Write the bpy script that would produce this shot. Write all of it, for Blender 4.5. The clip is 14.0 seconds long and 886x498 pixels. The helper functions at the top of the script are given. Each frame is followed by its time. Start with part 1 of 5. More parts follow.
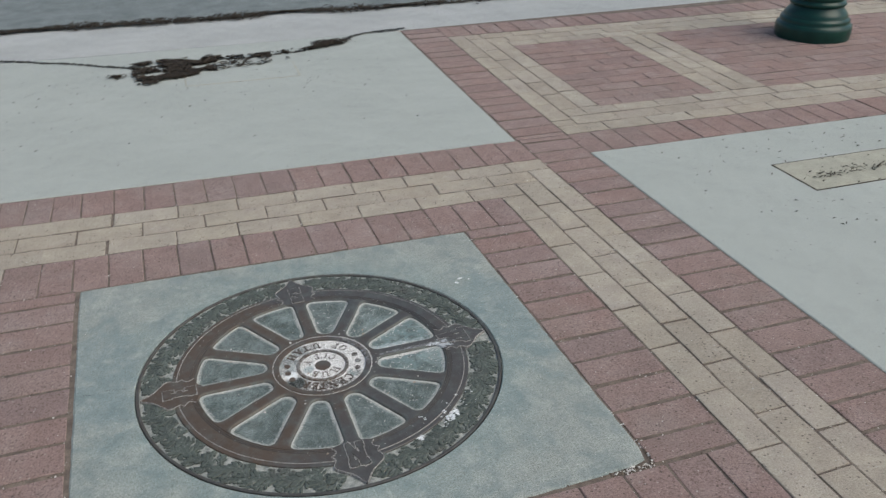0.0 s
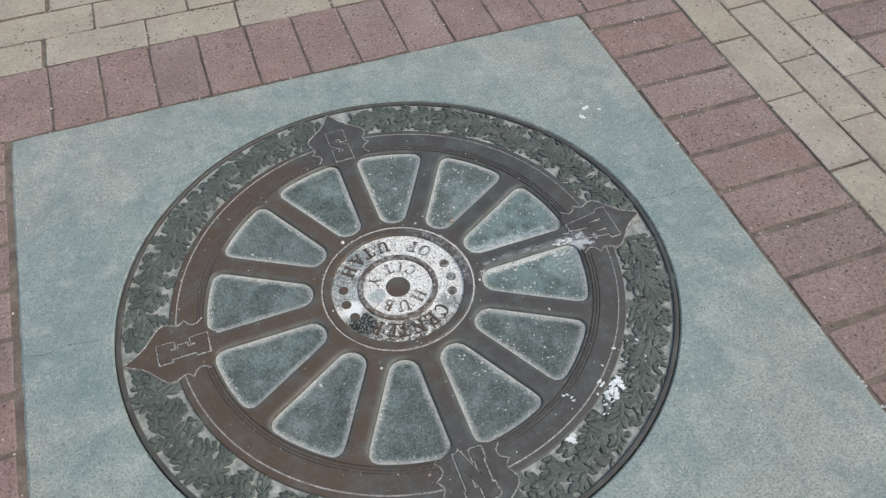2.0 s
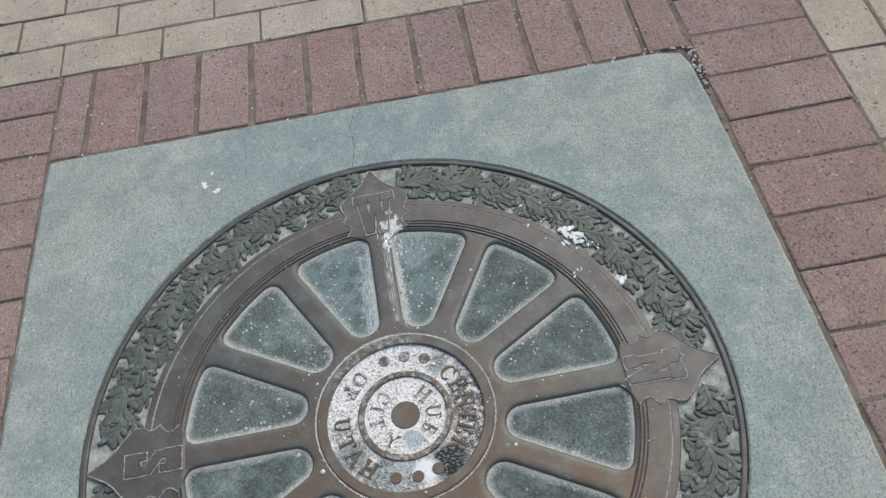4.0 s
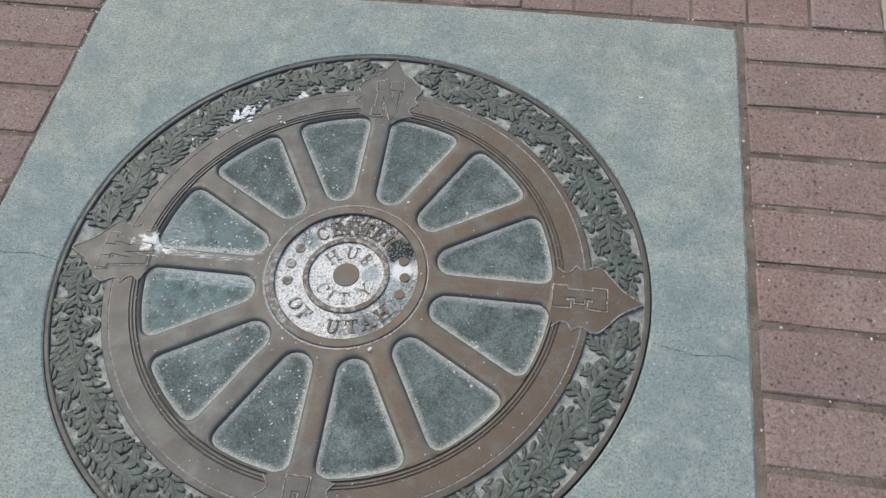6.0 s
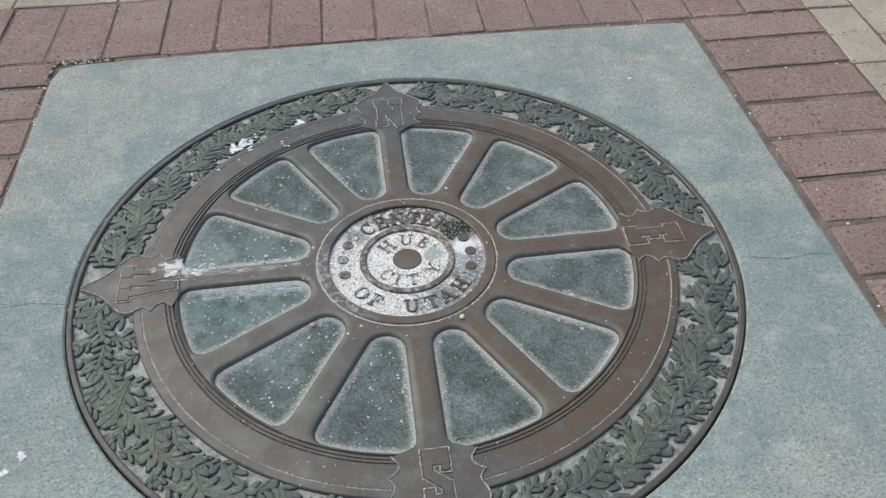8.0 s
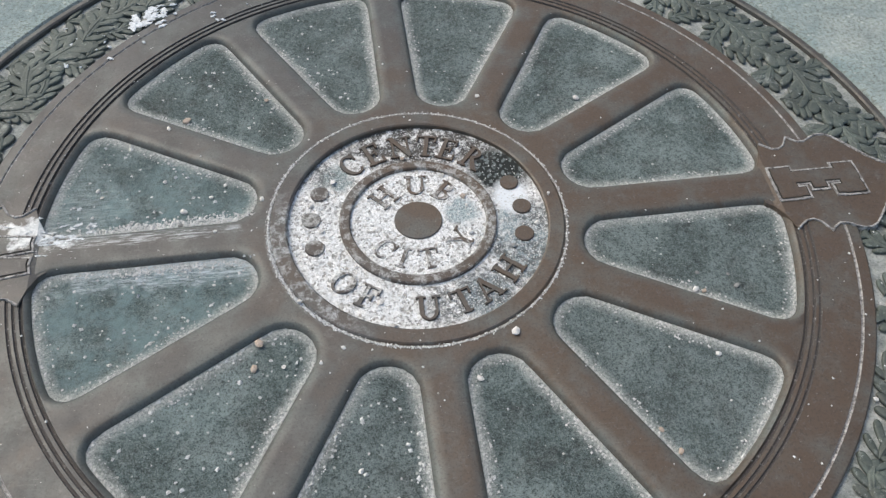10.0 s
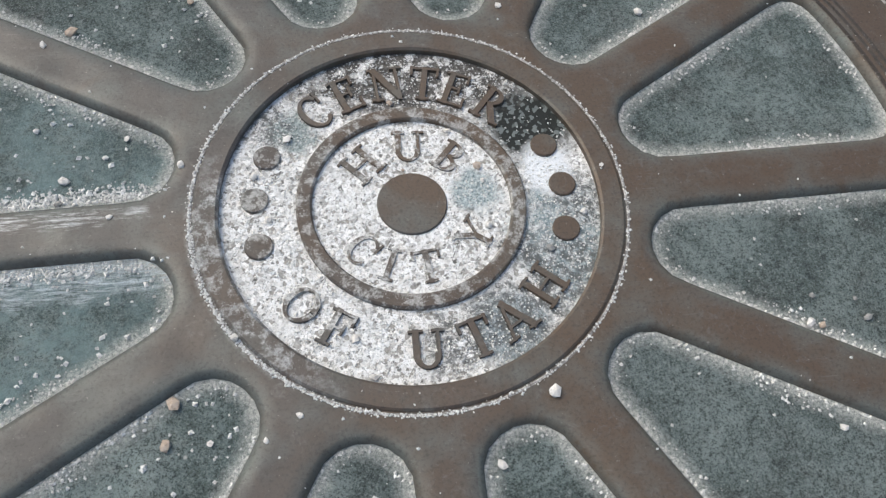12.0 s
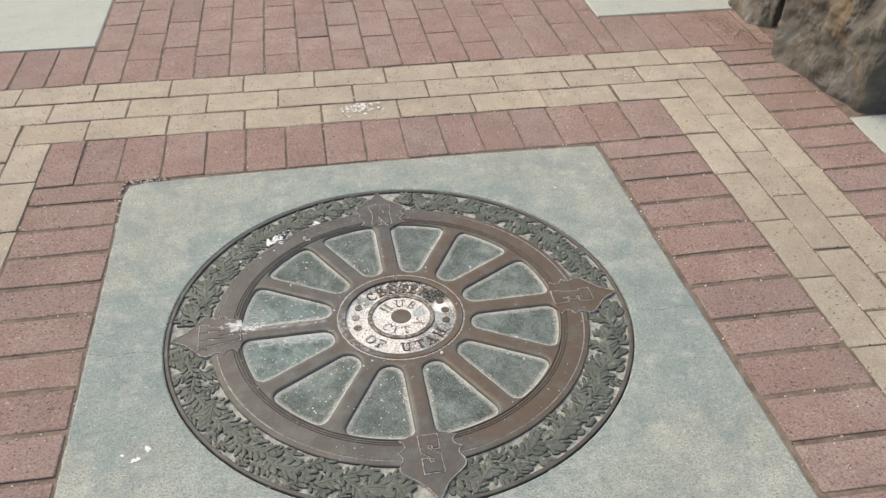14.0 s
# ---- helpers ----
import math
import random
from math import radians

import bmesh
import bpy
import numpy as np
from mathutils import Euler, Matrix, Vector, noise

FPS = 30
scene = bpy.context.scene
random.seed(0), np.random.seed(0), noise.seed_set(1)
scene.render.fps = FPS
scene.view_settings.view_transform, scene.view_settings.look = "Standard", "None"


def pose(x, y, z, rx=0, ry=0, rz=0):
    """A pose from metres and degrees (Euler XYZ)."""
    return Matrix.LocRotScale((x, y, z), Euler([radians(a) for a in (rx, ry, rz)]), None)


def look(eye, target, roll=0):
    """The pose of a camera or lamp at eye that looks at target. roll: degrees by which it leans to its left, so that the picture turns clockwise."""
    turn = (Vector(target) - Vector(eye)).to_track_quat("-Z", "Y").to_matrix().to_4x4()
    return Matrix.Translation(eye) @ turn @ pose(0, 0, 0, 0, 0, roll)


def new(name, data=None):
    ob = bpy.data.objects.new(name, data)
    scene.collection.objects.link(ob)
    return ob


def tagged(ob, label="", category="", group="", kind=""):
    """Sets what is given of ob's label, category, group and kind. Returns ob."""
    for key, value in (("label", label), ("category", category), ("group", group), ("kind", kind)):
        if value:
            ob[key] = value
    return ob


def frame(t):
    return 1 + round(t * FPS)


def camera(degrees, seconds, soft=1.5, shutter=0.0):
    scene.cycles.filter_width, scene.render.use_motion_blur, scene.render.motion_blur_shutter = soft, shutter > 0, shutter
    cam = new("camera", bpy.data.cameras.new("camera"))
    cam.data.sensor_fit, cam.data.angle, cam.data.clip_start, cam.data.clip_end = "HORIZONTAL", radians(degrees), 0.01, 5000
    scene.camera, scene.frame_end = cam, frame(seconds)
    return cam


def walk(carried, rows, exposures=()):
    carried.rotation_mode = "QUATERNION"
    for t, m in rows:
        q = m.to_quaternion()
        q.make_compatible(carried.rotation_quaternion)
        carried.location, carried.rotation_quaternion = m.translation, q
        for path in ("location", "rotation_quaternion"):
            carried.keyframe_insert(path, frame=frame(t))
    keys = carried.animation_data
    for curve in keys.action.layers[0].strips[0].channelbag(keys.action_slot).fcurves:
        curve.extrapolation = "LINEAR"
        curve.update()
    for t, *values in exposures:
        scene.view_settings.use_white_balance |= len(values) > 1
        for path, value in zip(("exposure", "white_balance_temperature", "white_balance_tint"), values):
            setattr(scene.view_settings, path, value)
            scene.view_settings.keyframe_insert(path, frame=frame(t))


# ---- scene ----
# ---------------------------------------------------------------- camera
cam = camera(55.51, 14.0, 1.3, 0.1)
PATH = [
    (0, (0.2798, 1.7460, 1.2808), (-0.2960, 0.0871, 0.3233), -0.41),
    (0.5, (0.1603, 1.5178, 1.2323), (-0.1145, -0.0713, 0.0494), 1.60),
    (0.7, (0.1392, 1.4037, 1.1958), (-0.1101, -0.1506, -0.0379), 2.22),
    (1, (0.1390, 1.2106, 1.1735), (-0.1164, -0.2563, -0.1617), 3.20),
    (1.5, (0.1647, 1.0087, 1.1210), (-0.1436, -0.2846, -0.3730), 2.90),
    (2, (0.1902, 0.8076, 1.1142), (-0.2087, -0.3851, -0.4408), -1.68),
    (2.5, (0.2666, 0.6693, 1.0998), (-0.3496, -0.2884, -0.5443), -2.95),
    (3, (0.4296, 0.5019, 1.1056), (-0.4688, -0.0888, -0.5808), -4.31),
    (3.2, (0.4679, 0.4235, 1.1011), (-0.4984, -0.0412, -0.5872), -5.13),
    (5.3, (0.4839, -0.3889, 1.0773), (-0.2396, 0.4442, -0.5908), -9.12),
    (5.5, (0.4437, -0.4325, 1.0908), (-0.1119, 0.4868, -0.5963), -6.28),
    (6, (0.2970, -0.6051, 1.0960), (0.0540, 0.4259, -0.6005), -5.57),
    (6.5, (0.1407, -0.7656, 1.0620), (0.0146, 0.3450, -0.5965), -6.93),
    (7, (0.0109, -0.8849, 1.0255), (0.0014, 0.3598, -0.5400), -5.14),
    (7.2, (-0.0285, -0.9164, 1.0167), (0.0314, 0.4005, -0.4874), -2.68),
    (9.3, (-0.0422, -0.5587, 0.4852), (0.1582, 0.9045, -0.8633), -1.03),
    (9.5, (-0.0430, -0.5204, 0.4851), (0.1537, 0.8498, -0.9586), -0.42),
    (10, (-0.0474, -0.4440, 0.5494), (0.1378, 0.7454, -1.0477), 1.66),
    (10.5, (-0.0629, -0.3852, 0.5746), (0.1336, 0.7187, -1.0815), 3.41),
    (11, (-0.0455, -0.2904, 0.4619), (0.1587, 0.6148, -1.3097), 5.62),
    (11.5, (-0.0354, -0.2336, 0.4173), (0.1758, 0.6125, -1.3825), 7.63),
    (12, (-0.0381, -0.2374, 0.4192), (0.1824, 0.6366, -1.3662), 7.72),
    (12.5, (-0.0428, -0.3006, 0.4934), (0.1674, 0.5775, -1.2912), 6.65),
    (13, (-0.0766, -0.5544, 0.7479), (0.1319, 0.5056, -0.9359), 2.61),
    (13.2, (-0.1095, -0.6866, 0.8510), (0.1330, 0.4955, -0.7465), 1.20),
    (13.5, (-0.1055, -0.8440, 0.9686), (0.1280, 0.4380, -0.5420), 0.35),
    (13.6, (-0.1256, -0.9366, 1.0035), (0.1434, 0.4142, -0.4467), 0.40),
    (14, (-0.1381, -1.2494, 1.1123), (0.1409, 0.3219, -0.0931), 0.33),
]
EXPOSURES = [(0.0, 0.38, 6800, 5), (0.5, 0.38, 6800, 5), (1.5, 0.62, 6800, 5), (3.2, 0.62, 6800, 5), (7.2, 0.62, 6800, 5), (9.3, 0.70, 6850, 6), (12.5, 0.65, 6900, 6), (13.0, 0.68, 7000, 7), (13.4, 0.78, 7200, 8), (14.0, 0.95, 7900, 9)]
walk(cam, [(t, look(eye, target, roll)) for t, eye, target, roll in PATH], EXPOSURES)

# ---------------------------------------------------------------- light: bright overcast daylight
world = bpy.data.worlds.new("overcast")
world.use_nodes = True
scene.world = world
wn = world.node_tree
sky = wn.nodes.new("ShaderNodeTexSky")
sky.sky_type = "NISHITA"
sky.sun_disc = False
sky.sun_elevation = radians(52)
sky.sun_rotation = radians(-50)
sky.air_density, sky.dust_density, sky.ozone_density = 1.0, 2.5, 1.0
wn.nodes["Background"].inputs["Strength"].default_value = 0.12
wn.links.new(sky.outputs["Color"], wn.nodes["Background"].inputs["Color"])
sun = new("sun", bpy.data.lights.new("sun", "SUN"))
sun.data.energy = 1.3
sun.data.angle = radians(50)
sun.data.color = (1.0, 0.97, 0.94)
SUN_FROM = Vector((-0.47, 0.40, 0.79))
sun.matrix_world = look(SUN_FROM * 20, (0, 0, 0))


# ---------------------------------------------------------------- materials
class Shade:
    """A small builder of node materials in world-size coordinates."""

    def __init__(self, name):
        self.m = bpy.data.materials.new(name)
        self.m.use_nodes = True
        self.t = self.m.node_tree
        self.b = self.t.nodes["Principled BSDF"]
        self.pos = self.t.nodes.new("ShaderNodeNewGeometry").outputs["Position"]
        self.rand = None

    def link(self, a, b):
        self.t.links.new(a, b)

    def node(self, kind):
        return self.t.nodes.new(kind)

    def shifted(self):
        """Coordinates that differ from piece to piece."""
        info = self.node("ShaderNodeObjectInfo")
        self.rand = info.outputs["Random"]
        v = self.node("ShaderNodeVectorMath")
        v.operation = "MULTIPLY_ADD"
        self.link(info.outputs["Random"], v.inputs[0])
        v.inputs[1].default_value = (37.0, 19.0, 11.0)
        self.link(self.pos, v.inputs[2])
        self.pos = v.outputs[0]

    def noise(self, scale, detail=4.0, rough=0.55, warp=0.0):
        n = self.node("ShaderNodeTexNoise")
        n.inputs["Scale"].default_value = scale
        n.inputs["Detail"].default_value = detail
        n.inputs["Roughness"].default_value = rough
        n.inputs["Distortion"].default_value = warp
        self.link(self.pos, n.inputs["Vector"])
        return n.outputs["Fac"]

    def streaks(self, sx, sy, detail=4.0, rough=0.7):
        """Noise drawn out along one direction of the plane."""
        v = self.node("ShaderNodeVectorMath")
        v.operation = "MULTIPLY"
        self.link(self.pos, v.inputs[0])
        v.inputs[1].default_value = (sx, sy, 1.0)
        n = self.node("ShaderNodeTexNoise")
        n.inputs["Scale"].default_value = 1.0
        n.inputs["Detail"].default_value = detail
        n.inputs["Roughness"].default_value = rough
        self.link(v.outputs[0], n.inputs["Vector"])
        return n.outputs["Fac"]

    def cells(self, scale, feature="F1", out="Distance"):
        n = self.node("ShaderNodeTexVoronoi")
        n.feature = feature
        n.inputs["Scale"].default_value = scale
        self.link(self.pos, n.inputs["Vector"])
        return n.outputs[out]

    def ramp(self, fac, *stops):
        r = self.node("ShaderNodeValToRGB")
        e = r.color_ramp.elements
        while len(e) < len(stops):
            e.new(0.5)
        for k, (p, c) in zip(e, stops):
            k.position = p
            k.color = (*c, 1) if isinstance(c, tuple) else (c, c, c, 1)
        self.link(fac, r.inputs["Fac"])
        return r.outputs["Color"]

    def math(self, op, a, b=None, clamp=False):
        n = self.node("ShaderNodeMath")
        n.operation = op
        n.use_clamp = clamp
        for i, v in enumerate((a, b)):
            if v is None:
                continue
            if isinstance(v, (int, float)):
                n.inputs[i].default_value = v
            else:
                self.link(v, n.inputs[i])
        return n.outputs[0]

    def mix(self, fac, a, b, mode="MIX"):
        n = self.node("ShaderNodeMix")
        n.data_type = "RGBA"
        n.blend_type = mode
        for sock, v in ((n.inputs[0], fac), (n.inputs[6], a), (n.inputs[7], b)):
            if isinstance(v, tuple):
                sock.default_value = (*v, 1)
            elif isinstance(v, (int, float)):
                sock.default_value = v
            else:
                self.link(v, sock)
        return n.outputs[2]

    def away(self, x, y, sx=1.0, sy=1.0):
        """Distance in the plane from a place."""
        v = self.node("ShaderNodeVectorMath")
        v.operation = "SUBTRACT"
        self.link(self.pos, v.inputs[0])
        v.inputs[1].default_value = (x, y, 0)
        s = self.node("ShaderNodeVectorMath")
        s.operation = "MULTIPLY"
        self.link(v.outputs[0], s.inputs[0])
        s.inputs[1].default_value = (sx, sy, 0)
        n = self.node("ShaderNodeVectorMath")
        n.operation = "LENGTH"
        self.link(s.outputs[0], n.inputs[0])
        return n.outputs["Value"]

    def spot(self, x, y, reach, grain=40.0, sx=1.0, sy=1.0, amount=0.6):
        """An uneven stain round a place: 1 inside, 0 outside."""
        d = self.math("DIVIDE", self.away(x, y, sx, sy), reach)
        d = self.math("ADD", d, self.math("MULTIPLY", self.math("SUBTRACT", self.noise(grain, 5, 0.6), 0.5), amount * 2))
        return self.ramp(d, (0.62, 1.0), (1.0, 0.0))

    def done(self, color, rough=0.8, metal=0.0, bump=None, strength=0.4, depth=0.002, spec=0.4):
        for key, v in (("Base Color", color), ("Roughness", rough), ("Metallic", metal)):
            if isinstance(v, tuple):
                self.b.inputs[key].default_value = (*v, 1)
            elif isinstance(v, (int, float)):
                self.b.inputs[key].default_value = v
            else:
                self.link(v, self.b.inputs[key])
        self.b.inputs["Specular IOR Level"].default_value = spec
        if bump is not None:
            n = self.node("ShaderNodeBump")
            n.inputs["Strength"].default_value = strength
            n.inputs["Distance"].default_value = depth
            self.link(bump, n.inputs["Height"])
            self.link(n.outputs["Normal"], self.b.inputs["Normal"])
        return self.m


def concrete(name, dark, light, specks=True):
    s = Shade(name)
    c = s.ramp(s.noise(2.2, 7, 0.7), (0.25, dark), (0.75, light))
    c = s.mix(s.ramp(s.noise(9, 6, 0.7), (0.45, 0.0), (0.7, 0.36)), c, tuple(v * 0.82 for v in dark))
    fine = s.noise(420, 3, 0.7)
    c = s.mix(s.ramp(fine, (0.36, 0.55), (0.52, 0.0)), c, tuple(v * 0.5 for v in dark))
    c = s.mix(s.ramp(s.noise(300, 2, 0.7), (0.62, 0.0), (0.72, 0.6)), c, tuple(min(1, v * 1.35) for v in light))
    if specks:
        c = s.mix(s.ramp(s.cells(26), (0.05, 0.75), (0.09, 0.0)), c, (0.07, 0.06, 0.05))
    return s.done(c, 0.9, 0, fine, 0.35, 0.0015, 0.3)


def medallion_concrete():
    """Concrete that copper run-off has tinted green around the casting, with a hairline crack on both sides."""
    s = Shade("copper_stained_concrete")
    base = s.ramp(s.noise(7, 6, 0.62), (0.3, (0.285, 0.304, 0.279)), (0.7, (0.412, 0.430, 0.398)))
    d = s.away(0, 0)
    wob = s.math("ADD", d, s.math("MULTIPLY", s.math("SUBTRACT", s.noise(9, 6, 0.65), 0.5), 0.42))
    halo = s.ramp(wob, (0.42, 0.9), (0.62, 0.10))
    c = s.mix(halo, base, s.ramp(s.noise(22, 6, 0.65), (0.3, (0.187, 0.257, 0.253)), (0.65, (0.308, 0.374, 0.360))))
    c = s.mix(s.math("MULTIPLY", s.spot(-0.53, -0.06, 0.17, 18, 1.4, 0.6, 0.9), 0.6), c, (0.215, 0.285, 0.295))
    c = s.mix(s.math("MULTIPLY", s.spot(0.53, -0.13, 0.16, 18, 1.4, 0.6, 0.9), 0.6), c, (0.225, 0.29, 0.30))
    fine = s.noise(300, 3, 0.75)
    c = s.mix(s.ramp(fine, (0.38, 0.85), (0.53, 0.0)), c, (0.135, 0.145, 0.125))
    c = s.mix(s.ramp(s.noise(11, 6, 0.7, 0.5), (0.46, 0.0), (0.68, 0.65)), c, (0.150, 0.200, 0.205))
    c = s.mix(s.ramp(s.noise(34, 6, 0.7), (0.48, 0.0), (0.70, 0.5)), c, (0.19, 0.225, 0.215))
    c = s.mix(s.ramp(s.noise(19, 5, 0.7), (0.52, 0.0), (0.72, 0.45)), c, (0.43, 0.445, 0.41))
    c = s.mix(s.ramp(s.noise(210, 3, 0.75), (0.60, 0.0), (0.72, 0.5)), c, (0.52, 0.53, 0.47))
    c = s.mix(s.ramp(s.cells(60), (0.04, 0.7), (0.07, 0.0)), c, (0.08, 0.07, 0.05))
    coarse = s.noise(125, 4, 0.8)
    c = s.mix(s.ramp(coarse, (0.33, 0.6), (0.47, 0.0)), c, s.mix(1.0, c, (0.55, 0.57, 0.56), "MULTIPLY"))
    c = s.mix(s.ramp(coarse, (0.56, 0.0), (0.70, 0.6)), c, s.mix(1.0, c, (1.45, 1.42, 1.40), "MULTIPLY"))
    c = s.mix(s.math("MULTIPLY", s.ramp(s.cells(120), (0.16, 1.0), (0.24, 0.0)), s.ramp(s.noise(90, 2), (0.5, 0.0), (0.6, 0.4))), c, (0.58, 0.58, 0.53))
    return s.done(c, 0.88, 0, s.math("ADD", fine, coarse), 0.5, 0.0022, 0.3)


def clay(name, tones, coarse=1.0):
    """Paving brick: a tone of its own for each piece, sandy grain, pits, light specks and drifting grime."""
    s = Shade(name)
    grime = s.noise(1.7, 6, 0.65, 0.4)
    film = s.noise(11, 6, 0.72, 0.6)
    s.shifted()
    c = s.ramp(s.rand, *[((i + 0.0) / (len(tones) - 1), t) for i, t in enumerate(tones)])
    c = s.mix(s.ramp(s.noise(14, 6, 0.65), (0.35, 0.0), (0.72, 0.6)), c, s.mix(1.0, c, (0.68, 0.66, 0.66), "MULTIPLY"))
    c = s.mix(s.ramp(s.noise(6, 4, 0.6), (0.5, 0.0), (0.75, 0.4)), c, (0.40, 0.34, 0.31))
    c = s.mix(s.ramp(grime, (0.46, 0.0), (0.68, 0.30)), c, (0.225, 0.198, 0.176))
    c = s.mix(s.ramp(film, (0.52, 0.0), (0.74, 0.45)), c, s.mix(1.0, c, (1.30, 1.36, 1.38), "MULTIPLY"))
    fine = s.noise(230, 4, 0.8)
    pits = s.cells(85)
    c = s.mix(s.ramp(fine, (0.36, 0.9 * coarse), (0.52, 0.0)), c, s.mix(1.0, c, (0.42, 0.40, 0.40), "MULTIPLY"))
    c = s.mix(s.ramp(s.noise(170, 3, 0.75), (0.57, 0.0), (0.68, 0.65 * coarse)), c, s.mix(1.0, c, (1.55, 1.65, 1.65), "MULTIPLY"))
    c = s.mix(s.ramp(s.math("ADD", s.cells(38), s.math("MULTIPLY", s.noise(25, 2), 0.12)), (0.10, 0.8), (0.16, 0.0)), c, (0.46, 0.42, 0.385))
    c = s.mix(s.math("MULTIPLY", s.ramp(pits, (0.16, 0.85), (0.26, 0.0)), s.ramp(s.noise(30, 3), (0.46, 0.0), (0.58, 1.0))), c, (0.075, 0.058, 0.048))
    return s.done(c, 0.92, 0, s.math("ADD", fine, s.math("MULTIPLY", s.noise(55, 4, 0.7), 1.2)), 0.9, 0.0034, 0.25)


def bronze(name, tint=(0.115, 0.088, 0.070), green=0.35, rough=0.42, splash=False, dusty=0.0, warm=0.66):
    """Weathered cast bronze, brown with a thin dusty and green bloom."""
    s = Shade(name)
    c = s.ramp(s.noise(16, 6, 0.6), (0.3, tint), (0.72, tuple(v * 1.35 for v in tint)))
    c = s.mix(s.ramp(s.noise(7, 5, 0.6, 0.6), (0.47, 0.0), (0.75, 0.4)), c, (0.090, 0.067, 0.055))
    c = s.mix(s.math("MULTIPLY", s.spot(0.32, -0.02, 0.46, 6, 1.0, 1.0, 0.6), warm), c, (0.114, 0.071, 0.041))
    c = s.mix(s.ramp(s.noise(24, 6, 0.65), (0.46, 0.0), (0.70, green)), c, (0.140, 0.158, 0.146))
    c = s.mix(s.ramp(s.noise(90, 6, 0.75, 1.5), (0.56, 0.0), (0.72, 0.5)), c, (0.17, 0.165, 0.155))
    halo = s.node("ShaderNodeAttribute")  # grey-green bloom round the openings of the wheel
    halo.attribute_name = "bloom"
    c = s.mix(s.math("MULTIPLY", halo.outputs["Fac"], s.ramp(s.noise(30, 5, 0.7), (0.34, 0.05), (0.68, 0.75))), c, (0.128, 0.142, 0.133))
    fine = s.noise(520, 4, 0.7)
    c = s.mix(s.ramp(fine, (0.34, 0.5), (0.5, 0.0)), c, tuple(v * 0.55 for v in tint))
    c = s.mix(s.ramp(s.noise(330, 3, 0.75), (0.66, 0.0), (0.74, 0.6)), c, (0.30, 0.285, 0.26))
    c = s.mix(s.ramp(s.cells(45), (0.016, 0.8), (0.028, 0.0)), c, (0.5, 0.48, 0.44))
    worn = s.math("MULTIPLY", s.ramp(s.streaks(40, 900, 4, 0.7), (0.60, 0.0), (0.70, 0.35)), s.ramp(s.noise(12, 3), (0.5, 0.0), (0.62, 1.0)))
    c = s.mix(worn, c, (0.25, 0.245, 0.235))
    c = s.mix(s.math("MULTIPLY", s.ramp(s.noise(15, 6, 0.7, 1.0), (0.56, 0.0), (0.72, 0.45)), warm), c, (0.090, 0.056, 0.036))
    if dusty:
        c = s.mix(s.ramp(s.noise(95, 6, 0.8), (0.49, 0.0), (0.56, dusty)), c, s.ramp(fine, (0.35, (0.30, 0.30, 0.29)), (0.6, (0.74, 0.74, 0.72))))
    if splash:  # dried white run-off on the west plate and its spoke, dusty ring on the hub
        white = s.ramp(s.noise(300, 3, 0.7), (0.3, (0.40, 0.44, 0.46)), (0.6, (0.78, 0.80, 0.81)))
        speck = s.ramp(s.streaks(55, 620, 5, 0.75), (0.47, 0.0), (0.60, 1.0))
        c = s.mix(s.math("MULTIPLY", s.spot(-0.306, 0.020, 0.030, 90, 0.8, 1.6, 1.5), 0.6), c, white)
        c = s.mix(s.math("MULTIPLY", s.math("MULTIPLY", s.spot(-0.215, 0.006, 0.080, 45, 1.0, 11.0, 1.0), 0.45), speck), c, white)
        ring = s.math("MULTIPLY", s.spot(-0.100, -0.040, 0.085, 30, 1.0, 1.0, 0.5), s.ramp(s.away(0, 0), (0.106, 0.0), (0.109, 1.0), (0.125, 1.0), (0.128, 0.0)))
        c = s.mix(s.math("MULTIPLY", s.math("MULTIPLY", ring, 0.45), s.ramp(s.noise(110, 6, 0.8), (0.46, 0.0), (0.62, 1.0))), c, white)
    r = s.ramp(s.noise(40, 5), (0.3, rough - 0.08), (0.7, rough + 0.14))
    return s.done(c, r, 0.2, fine, 0.22, 0.0009, 0.42)


def leaf_bronze():
    """Green-grey patina on the cast leaves, browner where touched, with chalky specks."""
    s = Shade("green_bronze_leaf")
    c = s.ramp(s.noise(26, 6, 0.65), (0.3, (0.054, 0.062, 0.053)), (0.55, (0.088, 0.102, 0.087)), (0.75, (0.136, 0.158, 0.136)))
    c = s.mix(s.ramp(s.noise(9, 5, 0.6), (0.55, 0.0), (0.72, 0.6)), c, (0.100, 0.090, 0.080))
    fine = s.noise(380, 4, 0.75)
    c = s.mix(s.ramp(fine, (0.36, 0.7), (0.5, 0.0)), c, (0.045, 0.055, 0.050))
    c = s.mix(s.ramp(s.noise(240, 3, 0.75), (0.60, 0.0), (0.70, 0.7)), c, (0.34, 0.36, 0.33))
    c = s.mix(s.ramp(s.noise(48, 5, 0.75), (0.56, 0.0), (0.70, 0.6)), c, (0.34, 0.355, 0.32))
    return s.done(c, 0.6, 0.1, s.noise(120, 5, 0.7), 0.35, 0.0014, 0.4)


